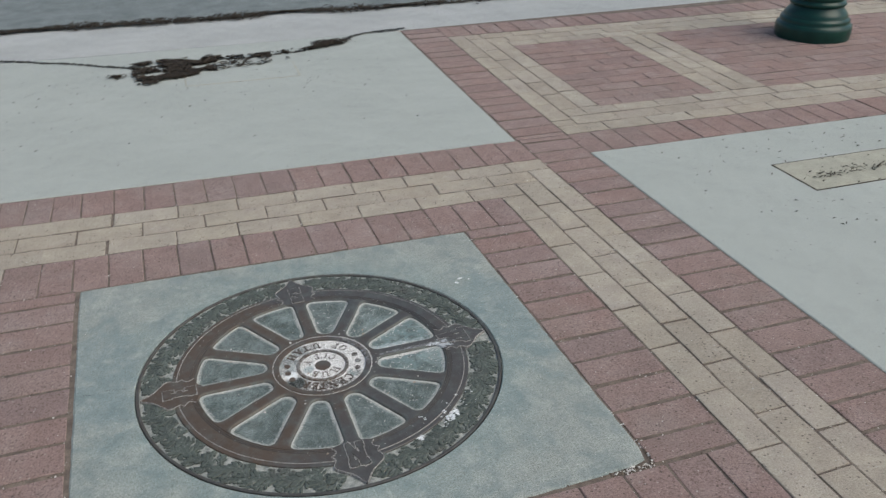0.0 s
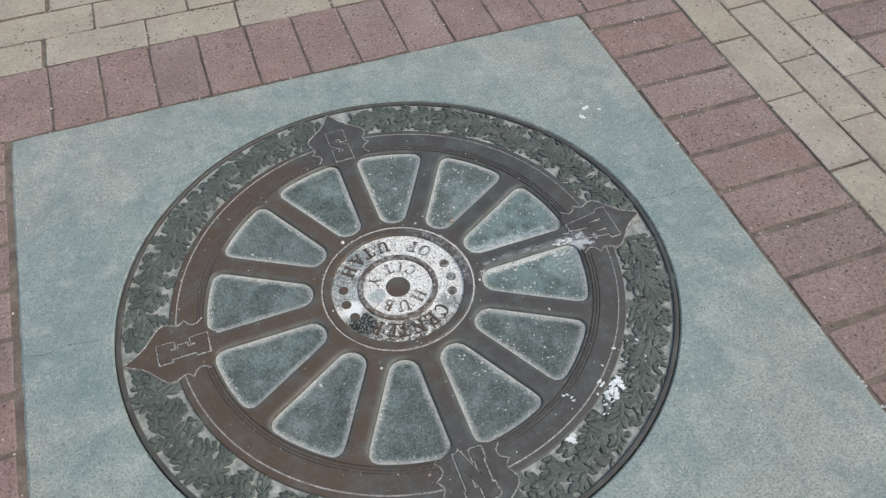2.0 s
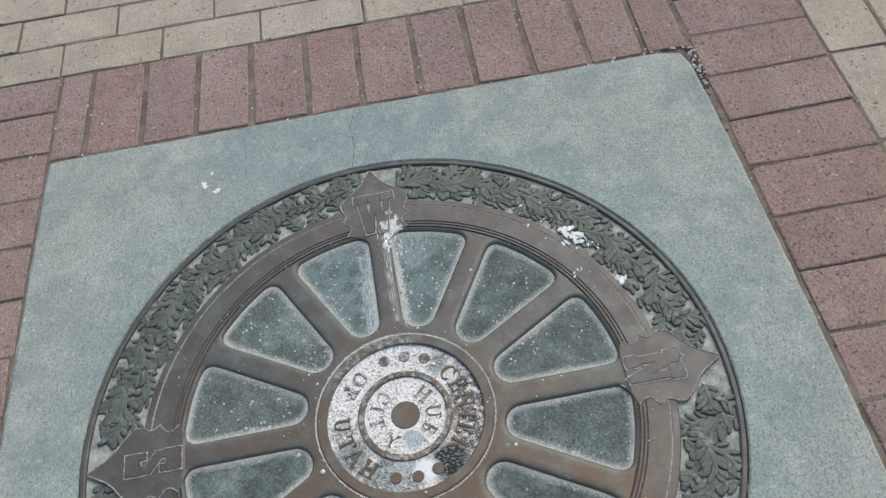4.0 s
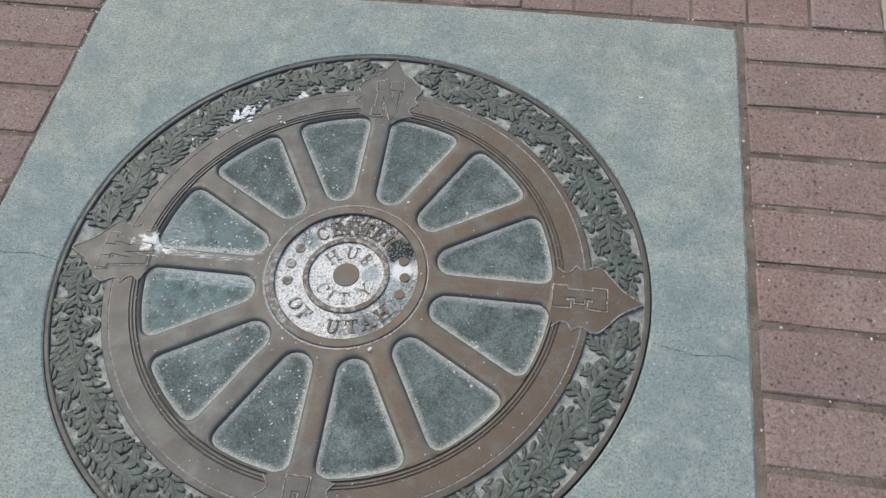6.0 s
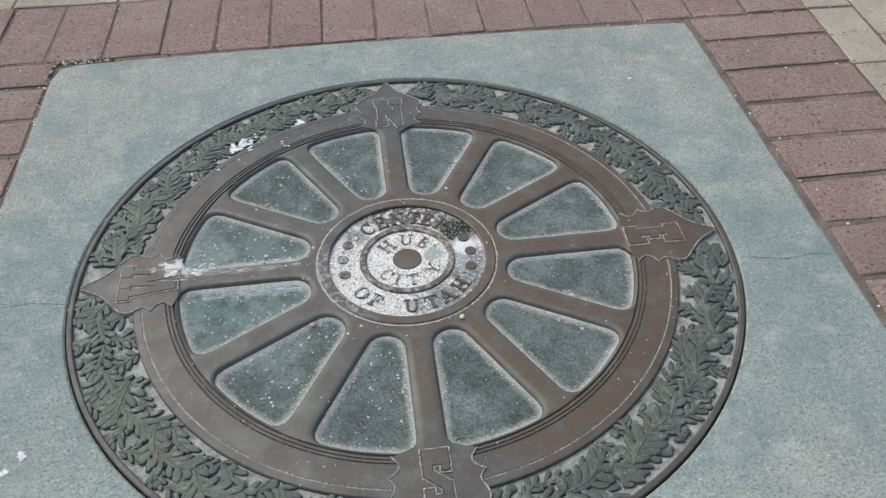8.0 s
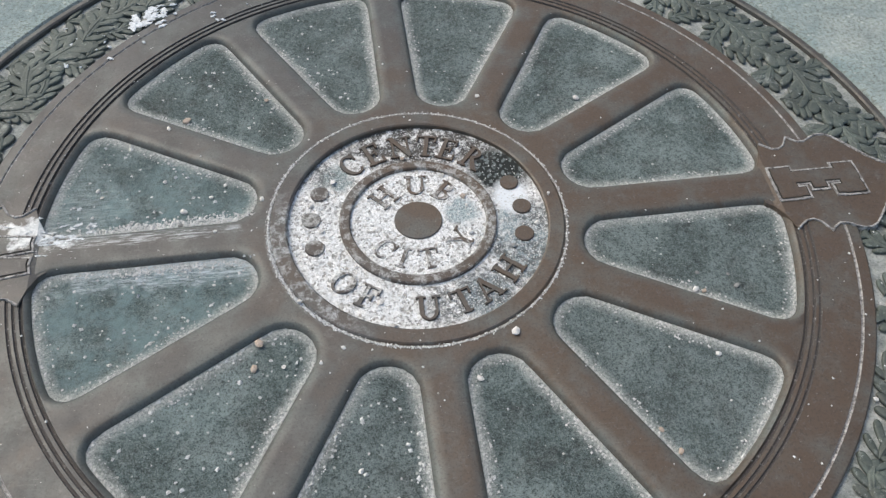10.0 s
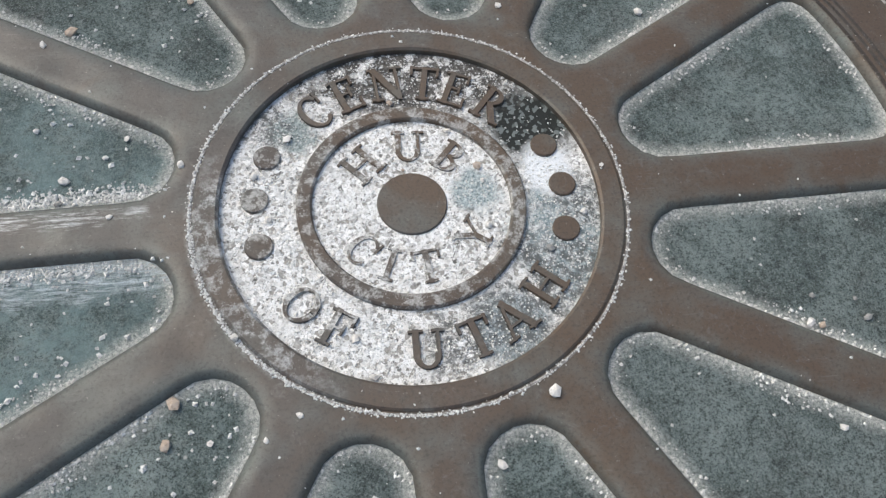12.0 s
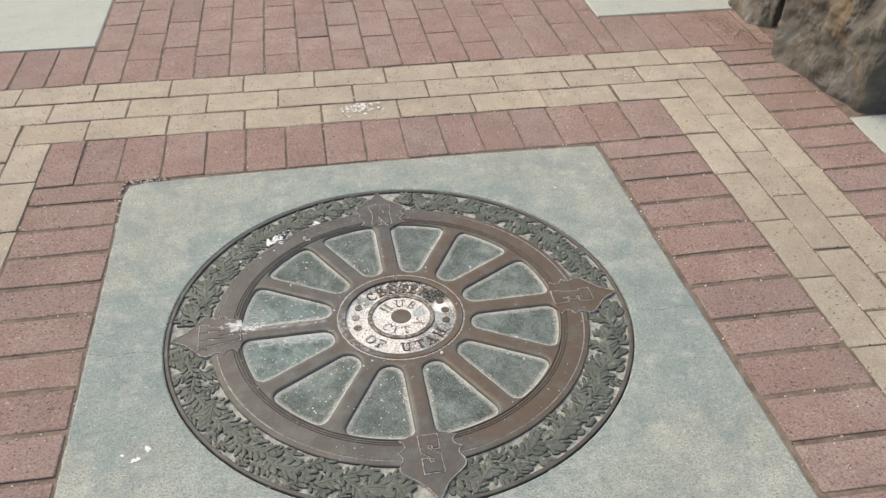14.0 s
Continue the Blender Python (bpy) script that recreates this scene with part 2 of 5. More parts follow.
def patina_floor():
    """Granular verdigris of the sunk panels: dark grains and pale grains side by side, chalky along the edge."""
    s = Shade("verdigris_panel")
    edge = s.node("ShaderNodeAttribute")
    edge.attribute_name = "edge"
    e = edge.outputs["Fac"]
    rand = s.node("ShaderNodeObjectInfo").outputs["Random"]
    c = s.ramp(s.noise(17, 6, 0.7, 0.5), (0.34, (0.074, 0.096, 0.091)), (0.48, (0.166, 0.210, 0.200)), (0.64, (0.320, 0.385, 0.370)))
    c = s.mix(s.ramp(s.noise(38, 5, 0.7), (0.50, 0.0), (0.70, 0.55)), c, (0.112, 0.106, 0.096))
    c = s.mix(s.ramp(rand, (0.2, 0.0), (1.0, 0.35)), c, (0.155, 0.180, 0.176))
    grain = s.noise(1000, 3, 0.85)
    tone = s.noise(820, 2, 0.9)
    mid = s.noise(260, 5, 0.9)
    c = s.mix(s.ramp(tone, (0.36, 0.85), (0.48, 0.0)), c, (0.034, 0.043, 0.040))
    c = s.mix(s.ramp(tone, (0.55, 0.0), (0.68, 0.7)), c, (0.33, 0.38, 0.36))
    c = s.mix(s.ramp(mid, (0.38, 0.75), (0.47, 0.0)), c, (0.034, 0.045, 0.041))
    c = s.mix(s.ramp(mid, (0.55, 0.0), (0.66, 0.7)), c, (0.36, 0.405, 0.385))
    c = s.mix(s.math("MULTIPLY", s.spot(-0.24, -0.02, 0.16, 20, 1.0, 1.0, 0.9), s.ramp(s.noise(40, 6, 0.75), (0.44, 0.1), (0.62, 0.8))), c, (0.25, 0.35, 0.35))
    w = s.math("ADD", e, s.math("MULTIPLY", s.math("SUBTRACT", s.noise(55, 6, 0.75), 0.47), 1.1))
    chalk = s.ramp(s.noise(520, 4, 0.9), (0.34, (0.20, 0.225, 0.21)), (0.50, (0.54, 0.555, 0.52)), (0.62, (0.82, 0.81, 0.76)))
    c = s.mix(s.ramp(w, (0.24, 0.0), (0.58, 0.42), (0.92, 0.97)), c, chalk)
    streak = s.ramp(s.streaks(60, 420, 5, 0.8), (0.42, 0.0), (0.64, 1.0))
    c = s.mix(s.math("MULTIPLY", s.math("MULTIPLY", s.spot(-0.190, -0.029, 0.086, 70, 0.8, 5.5, 0.9), 1.0), streak), c, (0.74, 0.81, 0.84))
    c = s.mix(s.math("MULTIPLY", s.math("MULTIPLY", s.spot(-0.285, 0.045, 0.034, 60, 0.8, 1.0, 1.3), 0.7), streak), c, (0.50, 0.57, 0.56))
    c = s.mix(s.ramp(s.cells(34), (0.030, 0.9), (0.055, 0.0)), c, (0.62, 0.62, 0.58))
    return s.done(c, 0.85, 0.0, s.math("ADD", grain, mid), 1.0, 0.0022, 0.3)


def hub_floor():
    """White sandy crust on the hub, worn to dark and green metal in places."""
    s = Shade("white_crusted_hub")
    grain = s.noise(560, 4, 0.8)
    tone = s.cells(460, "F1", "Color")
    c = s.ramp(tone, (0.22, (0.34, 0.325, 0.30)), (0.36, (0.82, 0.815, 0.80)), (0.60, (0.96, 0.955, 0.94)), (0.80, (0.78, 0.76, 0.73)))
    c = s.mix(s.ramp(grain, (0.38, 0.85), (0.46, 0.0)), c, (0.16, 0.155, 0.145))
    c = s.mix(s.ramp(s.noise(330, 3, 0.8), (0.54, 0.0), (0.62, 0.5)), c, (0.42, 0.39, 0.35))
    c = s.mix(s.ramp(s.noise(34, 6, 0.75, 0.8), (0.52, 0.0), (0.64, 0.75)), c, s.ramp(s.noise(260, 4, 0.8), (0.36, (0.55, 0.555, 0.55)), (0.54, (0.90, 0.90, 0.885))))
    c = s.mix(s.ramp(s.noise(70, 6, 0.75), (0.52, 0.0), (0.72, 0.45)), c, s.ramp(grain, (0.4, (0.22, 0.22, 0.21)), (0.6, (0.66, 0.67, 0.66))))
    c = s.mix(s.ramp(s.noise(240, 2, 0.7), (0.62, 0.0), (0.67, 0.8)), c, (0.10, 0.095, 0.085))
    c = s.mix(s.math("MULTIPLY", s.spot(0.085, -0.032, 0.036, 60, 1.0, 0.75), s.ramp(s.noise(150, 4, 0.8), (0.40, 0.25), (0.58, 1.0))), c, s.ramp(grain, (0.35, (0.10, 0.145, 0.155)), (0.7, (0.45, 0.52, 0.53))))
    c = s.mix(s.spot(0.045, -0.080, 0.026, 60, 1, 1), c, s.ramp(grain, (0.35, (0.13, 0.165, 0.17)), (0.65, (0.5, 0.54, 0.55))))
    c = s.mix(s.spot(0.038, 0.006, 0.017, 80), c, s.ramp(grain, (0.38, (0.12, 0.16, 0.165)), (0.62, (0.60, 0.66, 0.66))))
    c = s.mix(s.spot(-0.066, 0.055, 0.016, 120, 1, 1, 1.0), c, s.ramp(grain, (0.38, (0.10, 0.13, 0.125)), (0.62, (0.50, 0.55, 0.54))))
    c = s.mix(s.spot(0.076, 0.050, 0.034, 60, 1.0, 1.0, 0.4), c, s.ramp(s.cells(420, "F1", "Color"), (0.60, (0.030, 0.033, 0.031)), (0.68, (0.17, 0.19, 0.185))))
    bare = s.math("MULTIPLY", s.spot(0.018, 0.093, 0.072, 90, 0.72, 1.9, 0.6), s.ramp(s.noise(130, 5, 0.75), (0.43, 0.0), (0.49, 1.0)))
    c = s.mix(bare, c, s.ramp(grain, (0.4, (0.05, 0.046, 0.042)), (0.68, (0.22, 0.21, 0.195))))
    dirt = s.ramp(s.noise(210, 5, 0.85), (0.44, 0.0), (0.54, 0.9))
    for x, y, reach in ((0.050, -0.078, 0.034), (0.083, -0.048, 0.030), (0.096, -0.004, 0.022), (0.012, -0.088, 0.022), (-0.080, 0.062, 0.018), (0.058, -0.034, 0.016)):
        c = s.mix(s.math("MULTIPLY", s.spot(x, y, reach, 70, 1, 1, 0.8), dirt), c, (0.115, 0.120, 0.118))
    c = s.mix(s.spot(0.082, 0.018, 0.017, 80, 1, 0.8, 0.3), c, (0.80, 0.82, 0.83))
    return s.done(c, 0.95, 0.0, s.math("ADD", grain, tone), 0.8, 0.0012, 0.25)


def plain_grain(name, dark, light, scale, rough=0.9, fine=300, strength=0.5, metal=0.0):
    s = Shade(name)
    g = s.noise(fine, 4, 0.75)
    c = s.ramp(s.noise(scale, 5, 0.65), (0.3, dark), (0.7, light))
    c = s.mix(s.ramp(g, (0.35, 0.6), (0.5, 0.0)), c, tuple(v * 0.5 for v in dark))
    return s.done(c, rough, metal, g, strength, 0.002, 0.3)


def groove_dust(name, lo, hi):
    """Dark dirt in a groove, with broken runs of pale dust."""
    s = Shade(name)
    g = s.noise(420, 4, 0.75)
    c = s.ramp(s.noise(230, 5, 0.8), (lo, (0.085, 0.076, 0.070)), (hi, (0.60, 0.575, 0.545)))
    c = s.mix(s.ramp(g, (0.35, 0.7), (0.5, 0.0)), c, (0.05, 0.045, 0.04))
    return s.done(c, 0.92, 0, g, 0.6, 0.0015, 0.3)


def boulder_stone():
    s = Shade("brown_grey_boulder")
    c = s.ramp(s.noise(5, 7, 0.65, 0.8), (0.28, (0.050, 0.047, 0.042)), (0.5, (0.135, 0.124, 0.105)), (0.72, (0.27, 0.250, 0.215)))
    c = s.mix(s.ramp(s.noise(3, 5, 0.6, 1.2), (0.52, 0.0), (0.68, 0.7)), c, (0.23, 0.15, 0.075))
    c = s.mix(s.ramp(s.noise(7, 5, 0.6, 0.5), (0.55, 0.0), (0.7, 0.6)), c, (0.19, 0.195, 0.19))
    g = s.noise(26, 9, 0.75)
    c = s.mix(s.ramp(g, (0.32, 0.7), (0.46, 0.0)), c, (0.04, 0.035, 0.03))
    return s.done(c, 0.85, 0, g, 0.8, 0.012, 0.35)


M_SLAB = medallion_concrete()
M_PANEL = concrete("pale_grey_concrete", (0.345, 0.368, 0.342), (0.42, 0.445, 0.415))
M_GUTTER = concrete("worn_gutter_concrete", (0.34, 0.35, 0.34), (0.47, 0.48, 0.47))
M_LID = plain_grain("tan_cover", (0.31, 0.305, 0.25), (0.43, 0.415, 0.34), 14)
M_RED = clay("red_clay_brick", [(0.302, 0.212, 0.191), (0.338, 0.240, 0.216), (0.318, 0.218, 0.193), (0.350, 0.258, 0.235), (0.294, 0.214, 0.197), (0.332, 0.231, 0.206)])
M_TAN = clay("buff_clay_brick", [(0.410, 0.360, 0.290), (0.458, 0.406, 0.328), (0.424, 0.372, 0.304), (0.468, 0.420, 0.348), (0.396, 0.348, 0.282), (0.444, 0.388, 0.312)], 0.55)
# joint dirt, darkened to carry the shade between bricks as well
M_JOINT = plain_grain("dirt_and_shade_on_brick_sides", (0.105, 0.085, 0.075), (0.215, 0.178, 0.155), 60)
M_SAND = plain_grain("joint_sand", (0.085, 0.067, 0.055), (0.235, 0.190, 0.156), 22)
M_ASPHALT = plain_grain("worn_asphalt", (0.125, 0.145, 0.145), (0.215, 0.24, 0.24), 6, 0.9, 160)
M_BRONZE = bronze("weathered_bronze", (0.064, 0.060, 0.057), 0.5, 0.46, True)
M_DUSTY = bronze("dusted_bronze", (0.070, 0.064, 0.060), 0.4, 0.55, False, 0.42)
M_SHOULDER = bronze("verdigris_edge_bronze", (0.066, 0.061, 0.055), 0.8, 0.55)
M_WORN = bronze("dusty_worn_bronze", (0.085, 0.078, 0.072), 0.4, 0.6, False, 0.65)
M_RIM = bronze("dark_bronze_rim", (0.058, 0.056, 0.052), 0.4, 0.5, False, 0.0, 0.15)
M_LEAF = leaf_bronze()
M_GROUND = plain_grain("dusty_leaf_ground", (0.16, 0.182, 0.168), (0.50, 0.50, 0.465), 75, 0.95, 420, 0.8)
M_PANELFLOOR = patina_floor()
M_HUB = hub_floor()
M_DUST = groove_dust("pale_dust_in_grooves", 0.34, 0.66)
M_BEAD = groove_dust("worn_pale_bead", 0.36, 0.68)
M_GROOVE = groove_dust("dark_dirt_in_grooves", 0.58, 0.76)
M_CRUMB = plain_grain("pale_grit", (0.55, 0.54, 0.51), (0.88, 0.87, 0.84), 260)
M_STONE = plain_grain("pale_pebble", (0.55, 0.52, 0.48), (0.78, 0.75, 0.71), 120)
M_BUFFSTONE = plain_grain("buff_pebble", (0.37, 0.285, 0.215), (0.52, 0.435, 0.365), 120)
M_GREYSTONE = plain_grain("grey_pebble", (0.22, 0.22, 0.21), (0.36, 0.35, 0.33), 120)
M_WHITE = plain_grain("dried_white_splash", (0.55, 0.57, 0.57), (0.85, 0.86, 0.86), 160, 0.95, 500)
M_BOULDER = boulder_stone()
M_GREEN = plain_grain("dark_green_paint", (0.002, 0.026, 0.020), (0.004, 0.042, 0.032), 12, 0.30, 200, 0.08)
M_LITTER = plain_grain("dark_leaf_litter", (0.012, 0.010, 0.008), (0.070, 0.052, 0.036), 40)
M_SOIL = plain_grain("orange_brown_soil", (0.20, 0.140, 0.10), (0.36, 0.265, 0.20), 45)
M_DEBRIS = plain_grain("brown_joint_debris", (0.050, 0.038, 0.029), (0.20, 0.155, 0.118), 80)
M_GAP = plain_grain("dark_gap", (0.02, 0.02, 0.018), (0.05, 0.047, 0.04), 50)


# ---------------------------------------------------------------- mesh helpers
def mesh(name, verts, faces, mats, idx=None, smooth=False):
    me = bpy.data.meshes.new(name)
    me.from_pydata([tuple(v) for v in verts], [], [tuple(f) for f in faces])
    for m in (mats if isinstance(mats, (list, tuple)) else [mats]):
        me.materials.append(m)
    if idx is not None:
        me.polygons.foreach_set("material_index", idx)
    me.polygons.foreach_set("use_smooth", [smooth] * len(me.polygons))
    me.update()
    return me


def part(name, me, parent, label=""):
    ob = new(name, me)
    ob.parent = parent
    if label:
        ob["label"] = label
    return ob


def empty(name, x=0, y=0, z=0):
    ob = new(name)
    ob.location = (x, y, z)
    ob.empty_display_size = 0.05
    return ob


class Soup:
    """Collects vertices and faces of one mesh."""

    def __init__(self):
        self.v, self.f, self.i = [], [], []

    def add(self, verts, faces, mat=0):
        n = len(self.v)
        self.v += [tuple(p) for p in verts]
        self.f += [tuple(n + k for k in f) for f in faces]
        self.i += [mat] * len(faces)

    def mesh(self, name, mats, smooth=False):
        return mesh(name, self.v, self.f, mats, self.i, smooth)


def revolve(profile, segs=160, mats=None):
    """A turned solid round the z axis: rings of (r, z), one material index for each step."""
    s = Soup()
    vs = [(r * math.cos(2 * math.pi * k / segs), r * math.sin(2 * math.pi * k / segs), z) for r, z in profile for k in range(segs)]
    s.v = vs
    for j in range(len(profile) - 1):
        a, b = j * segs, (j + 1) * segs
        for k in range(segs):
            k2 = (k + 1) % segs
            s.f.append((b + k, b + k2, a + k2, a + k))
            s.i.append(mats[j] if mats else 0)
    return s


def disc(r, z, segs=48, bevel=0.0006, drop=0.004):
    vs, fs = [], []
    for rr, zz in ((r, z - drop), (r, z - bevel), (r - bevel, z)):
        vs += [(rr * math.cos(2 * math.pi * k / segs), rr * math.sin(2 * math.pi * k / segs), zz) for k in range(segs)]
    for j in range(2):
        for k in range(segs):
            k2 = (k + 1) % segs
            fs.append((j * segs + k, j * segs + k2, (j + 1) * segs + k2, (j + 1) * segs + k))
    fs.append(tuple(2 * segs + k for k in range(segs)))
    return vs, fs


def lump(rx, ry, rz, seed, rounds=1, rough=0.25):
    """An angular stone, sitting on z = 0."""
    bm = bmesh.new()
    bmesh.ops.create_icosphere(bm, subdivisions=rounds, radius=1.0)
    rng = random.Random(seed)
    for v in bm.verts:
        k = 1 + rng.uniform(-rough, rough)
        v.co = Vector((v.co.x * rx * k, v.co.y * ry * k, v.co.z * rz * k))
    low = min(v.co.z for v in bm.verts)
    verts = [(v.co.x, v.co.y, v.co.z - low * 0.8) for v in bm.verts]
    faces = [[v.index for v in f.verts] for f in bm.faces]
    bm.free()
    return verts, faces


# ---------------------------------------------------------------- layout of the paving (turned slightly against the compass)
SLOPES = [(-1.1, -0.036), (-0.58, -0.024), (0.0, -0.005), (0.58, -0.004), (1.1, -0.018)]


def slope(y):
    """How much the east-west courses lean, from the kerb to the path."""
    if y <= SLOPES[0][0]:
        return SLOPES[0][1]
    for (y0, a0), (y1, a1) in zip(SLOPES, SLOPES[1:]):
        if y <= y1:
            return a0 + (a1 - a0) * (y - y0) / (y1 - y0)
    return SLOPES[-1][1]


def paved(x, y):
    return (x - 0.038 * max(0.0, -1.25 - y) + 0.11 * max(0.0, x - 0.62) * (y - 0.2), y + x * slope(y))


def strip_x(offset, y):
    """Plan place, before paved(), of a line that runs beside the south panel's east edge."""
    true = 1.090 + offset - 0.049 * (y + 1.35)
    return (true + 0.038 * max(0.0, -1.25 - y) + 0.0682 * (y - 0.2)) / (1 + 0.11 * (y - 0.2))


# edges of slab, red border, buff frame and outer red course on each side
XE = (0.597, 0.838, 1.108, 1.305)
XW = (-0.599, -0.813, -1.095, -1.314)
YN = (0.587, 0.815, 1.150, 1.375)
YS = (-0.581, -0.787, -1.087, -1.297)
KERB = -3.21

# ground and road
ground = tagged(new("ground", mesh("ground", [(-400, -400, -0.03), (400, -400, -0.03), (400, 400, -0.03), (-400, 400, -0.03)], [(0, 1, 2, 3)], M_ASPHALT)),
                "grey asphalt and bare ground reaching far off", "ground", kind="structure")


def plate(name, quads, top, thick, m, label, category="pavement", edge=0.006):
    """A flat slab from corner points of the paving plan, with worn, slightly rounded edges."""
    s = Soup()
    rng = random.Random(name + label)
    n = len(quads)
    cx, cy = sum(q[0] for q in quads) / n, sum(q[1] for q in quads) / n
    loop = []
    for i in range(n):
        (x0, y0), (x1, y1) = quads[i], quads[(i + 1) % n]
        steps = max(1, int(math.hypot(x1 - x0, y1 - y0) / 0.05))
        for k in range(steps):
            f = k / steps
            loop.append((x0 + (x1 - x0) * f, y0 + (y1 - y0) * f))
    rings = []
    for inset, z in ((0, top - thick), (0, top - edge), (edge * 0.35, top - edge * 0.3), (edge, top)):
        ring = []
        for x, y in loop:
            d = math.hypot(cx - x, cy - y)
            w = inset + rng.uniform(0, 0.002)
            ring.append((*paved(x + (cx - x) / d * w, y + (cy - y) / d * w), z))
        rings.append(ring)
    m_ = len(loop)
    vs = [p for r in rings for p in r]
    fs = [(j * m_ + k, j * m_ + (k + 1) % m_, (j + 1) * m_ + (k + 1) % m_, (j + 1) * m_ + k) for j in range(3) for k in range(m_)]
    fs.append(tuple(3 * m_ + k for k in range(m_)))
    s.add(vs, fs)
    return tagged(new(name, s.mesh(name, m)), label, category, kind="structure")


road = tagged(new("road", mesh("road", [(-30, -30, -0.012), (30, -30, -0.012), (30, -4.985, -0.009), (-30, -2.825, -0.009)], [(0, 1, 2, 3)], M_ASPHALT)),
              "worn grey asphalt road beside the gutter", "road", kind="structure")
sand = tagged(new("bedding_sand", mesh("bedding_sand", [(x, y, -0.0034) for x0, y0, x1, y1 in ((-6, -3.19, -0.55, 4), (0.55, -3.19, 3, 4), (-0.55, 0.53, 0.55, 4), (-0.55, -3.19, 0.55, -0.53)) for x, y in ((x0, y0), (x1, y0), (x1, y1), (x0, y1))], [tuple(range(4 * k, 4 * k + 4)) for k in range(4)], M_SAND)),
              "dark joint sand between the paving bricks", "sand", kind="structure")
REACH = [KERB, -2.73, -2.25, -1.77, YS[3] - 0.004]
plate("pavement_south", [(-1.085, KERB)] + [(strip_x(0.0, y), y) for y in REACH] + [(-1.085, YS[3])], 0.0, 0.1, M_PANEL, "pale grey concrete sidewalk panel beside the kerb")
plate("pavement_south_east", [(strip_x(1.3, KERB), KERB), (strip_x(1.3, YS[3]), YS[3])] + [(strip_x(0.52, y), y) for y in reversed(REACH)], 0.0, 0.1, M_PANEL, "pale grey concrete sidewalk panel past the brick strip")
plate("pavement_west", [(-6, -1.083), (XW[3], -1.083), (XW[3], 1.15), (-6, 1.15)], 0.0, 0.1, M_PANEL, "pale grey concrete sidewalk panel with speckled dirt")
plate("pavement_north_west", [(-6, 1.43), (-0.792, 1.43), (-0.792, 4.0), (-6, 4.0)], 0.001, 0.1, M_PANEL, "pale concrete panel beside the red brick path")
plate("pavement_north_east", [(0.845, 1.445), (2.8, 1.445), (2.8, 4.0), (0.845, 4.0)], 0.001, 0.1, M_PANEL, "pale concrete panel behind the boulder")
plate("pavement_east", [(XE[3], YS[3] + 0.02), (2.8, YS[3] + 0.02), (2.8, 0.62), (XE[3], 0.62)], 0.001, 0.1, M_PANEL, "pale concrete panel beside the boulder")
plate("gutter", [(-6, -3.90), (2.6, -3.90), (2.6, KERB - 0.016), (-6, KERB - 0.016)], -0.004, 0.1, M_GUTTER, "worn concrete gutter strip along the road", "gutter")


# ---------------------------------------------------------------- concrete square that holds the medallion
def medallion_slab():
    segs = 240
    hole = 0.4565
    rng = random.Random(5)

    def square(a, inset):
        c, s_ = math.cos(a), math.sin(a)
        return min((((XE[0] if c > 0 else XW[0]) - math.copysign(inset, c)) / (c or 1e-9), ((YN[0] if s_ > 0 else YS[0]) - math.copysign(inset, s_)) / (s_ or 1e-9)), key=abs), c, s_
    rings = []
    angles = [2 * math.pi * k / segs for k in range(segs)]
    for cx, cy in ((XE[0], YN[0]), (XW[0], YN[0]), (XW[0], YS[0]), (XE[0], YS[0])):
        t = math.atan2(cy, cx) % (2 * math.pi)
        angles[round(t / (2 * math.pi) * segs) % segs] = t
    rings.append([(hole * math.cos(a), hole * math.sin(a), -0.05) for a in angles])
    rings.append([(hole * math.cos(a), hole * math.sin(a), -0.0025) for a in angles])
    rings.append([((hole + 0.0025) * math.cos(a), (hole + 0.0025) * math.sin(a), 0.0) for a in angles])
    for f in (0.35, 0.7):
        ring = []
        for a in angles:
            k, c, s_ = square(a, 0.006)
            x, y = c * k, s_ * k
            ring.append((hole * math.cos(a) * (1 - f) + x * f, hole * math.sin(a) * (1 - f) + y * f, 0.0))
        rings.append(ring)
    for inset, z in ((0.006, 0.0), (0.002, -0.0025), (0.0, -0.007), (0.0, -0.1)):
        ring = []
        for a in angles:
            j = rng.uniform(0, 0.002)
            k, c, s_ = square(a, 0.0)
            x, y = c * k, s_ * k
            corner = max(0.0, 1 - math.hypot((XE[0] if x > 0 else -XW[0]) - abs(x), (YN[0] if y > 0 else -YS[0]) - abs(y)) / 0.05)
            j += (0.009 if x < 0 < y else 0.003) * corner
            k, c, s_ = square(a, inset + j)
            ring.append((c * k, s_ * k + (0.010 * (1 - (x / 0.6) ** 2) if y > 0.5 else 0.0), z))
        rings.append(ring)
    vs = []
    for n, ring in enumerate(rings):
        for x, y, z in ring:
            vs.append((*(paved(x, y) if n > 2 else (x, y)), z))
    fs = []
    for j in range(len(rings) - 1):
        for k in range(segs):
            k2 = (k + 1) % segs
            fs.append((j * segs + k, (j + 1) * segs + k, (j + 1) * segs + k2, j * segs + k2))
    ob = tagged(new("concrete_slab", mesh("concrete_slab", vs, fs, M_SLAB)), "square grey-green concrete slab set into brick paving, stained round the bronze medallion", "slab")
    return ob


slab = medallion_slab()


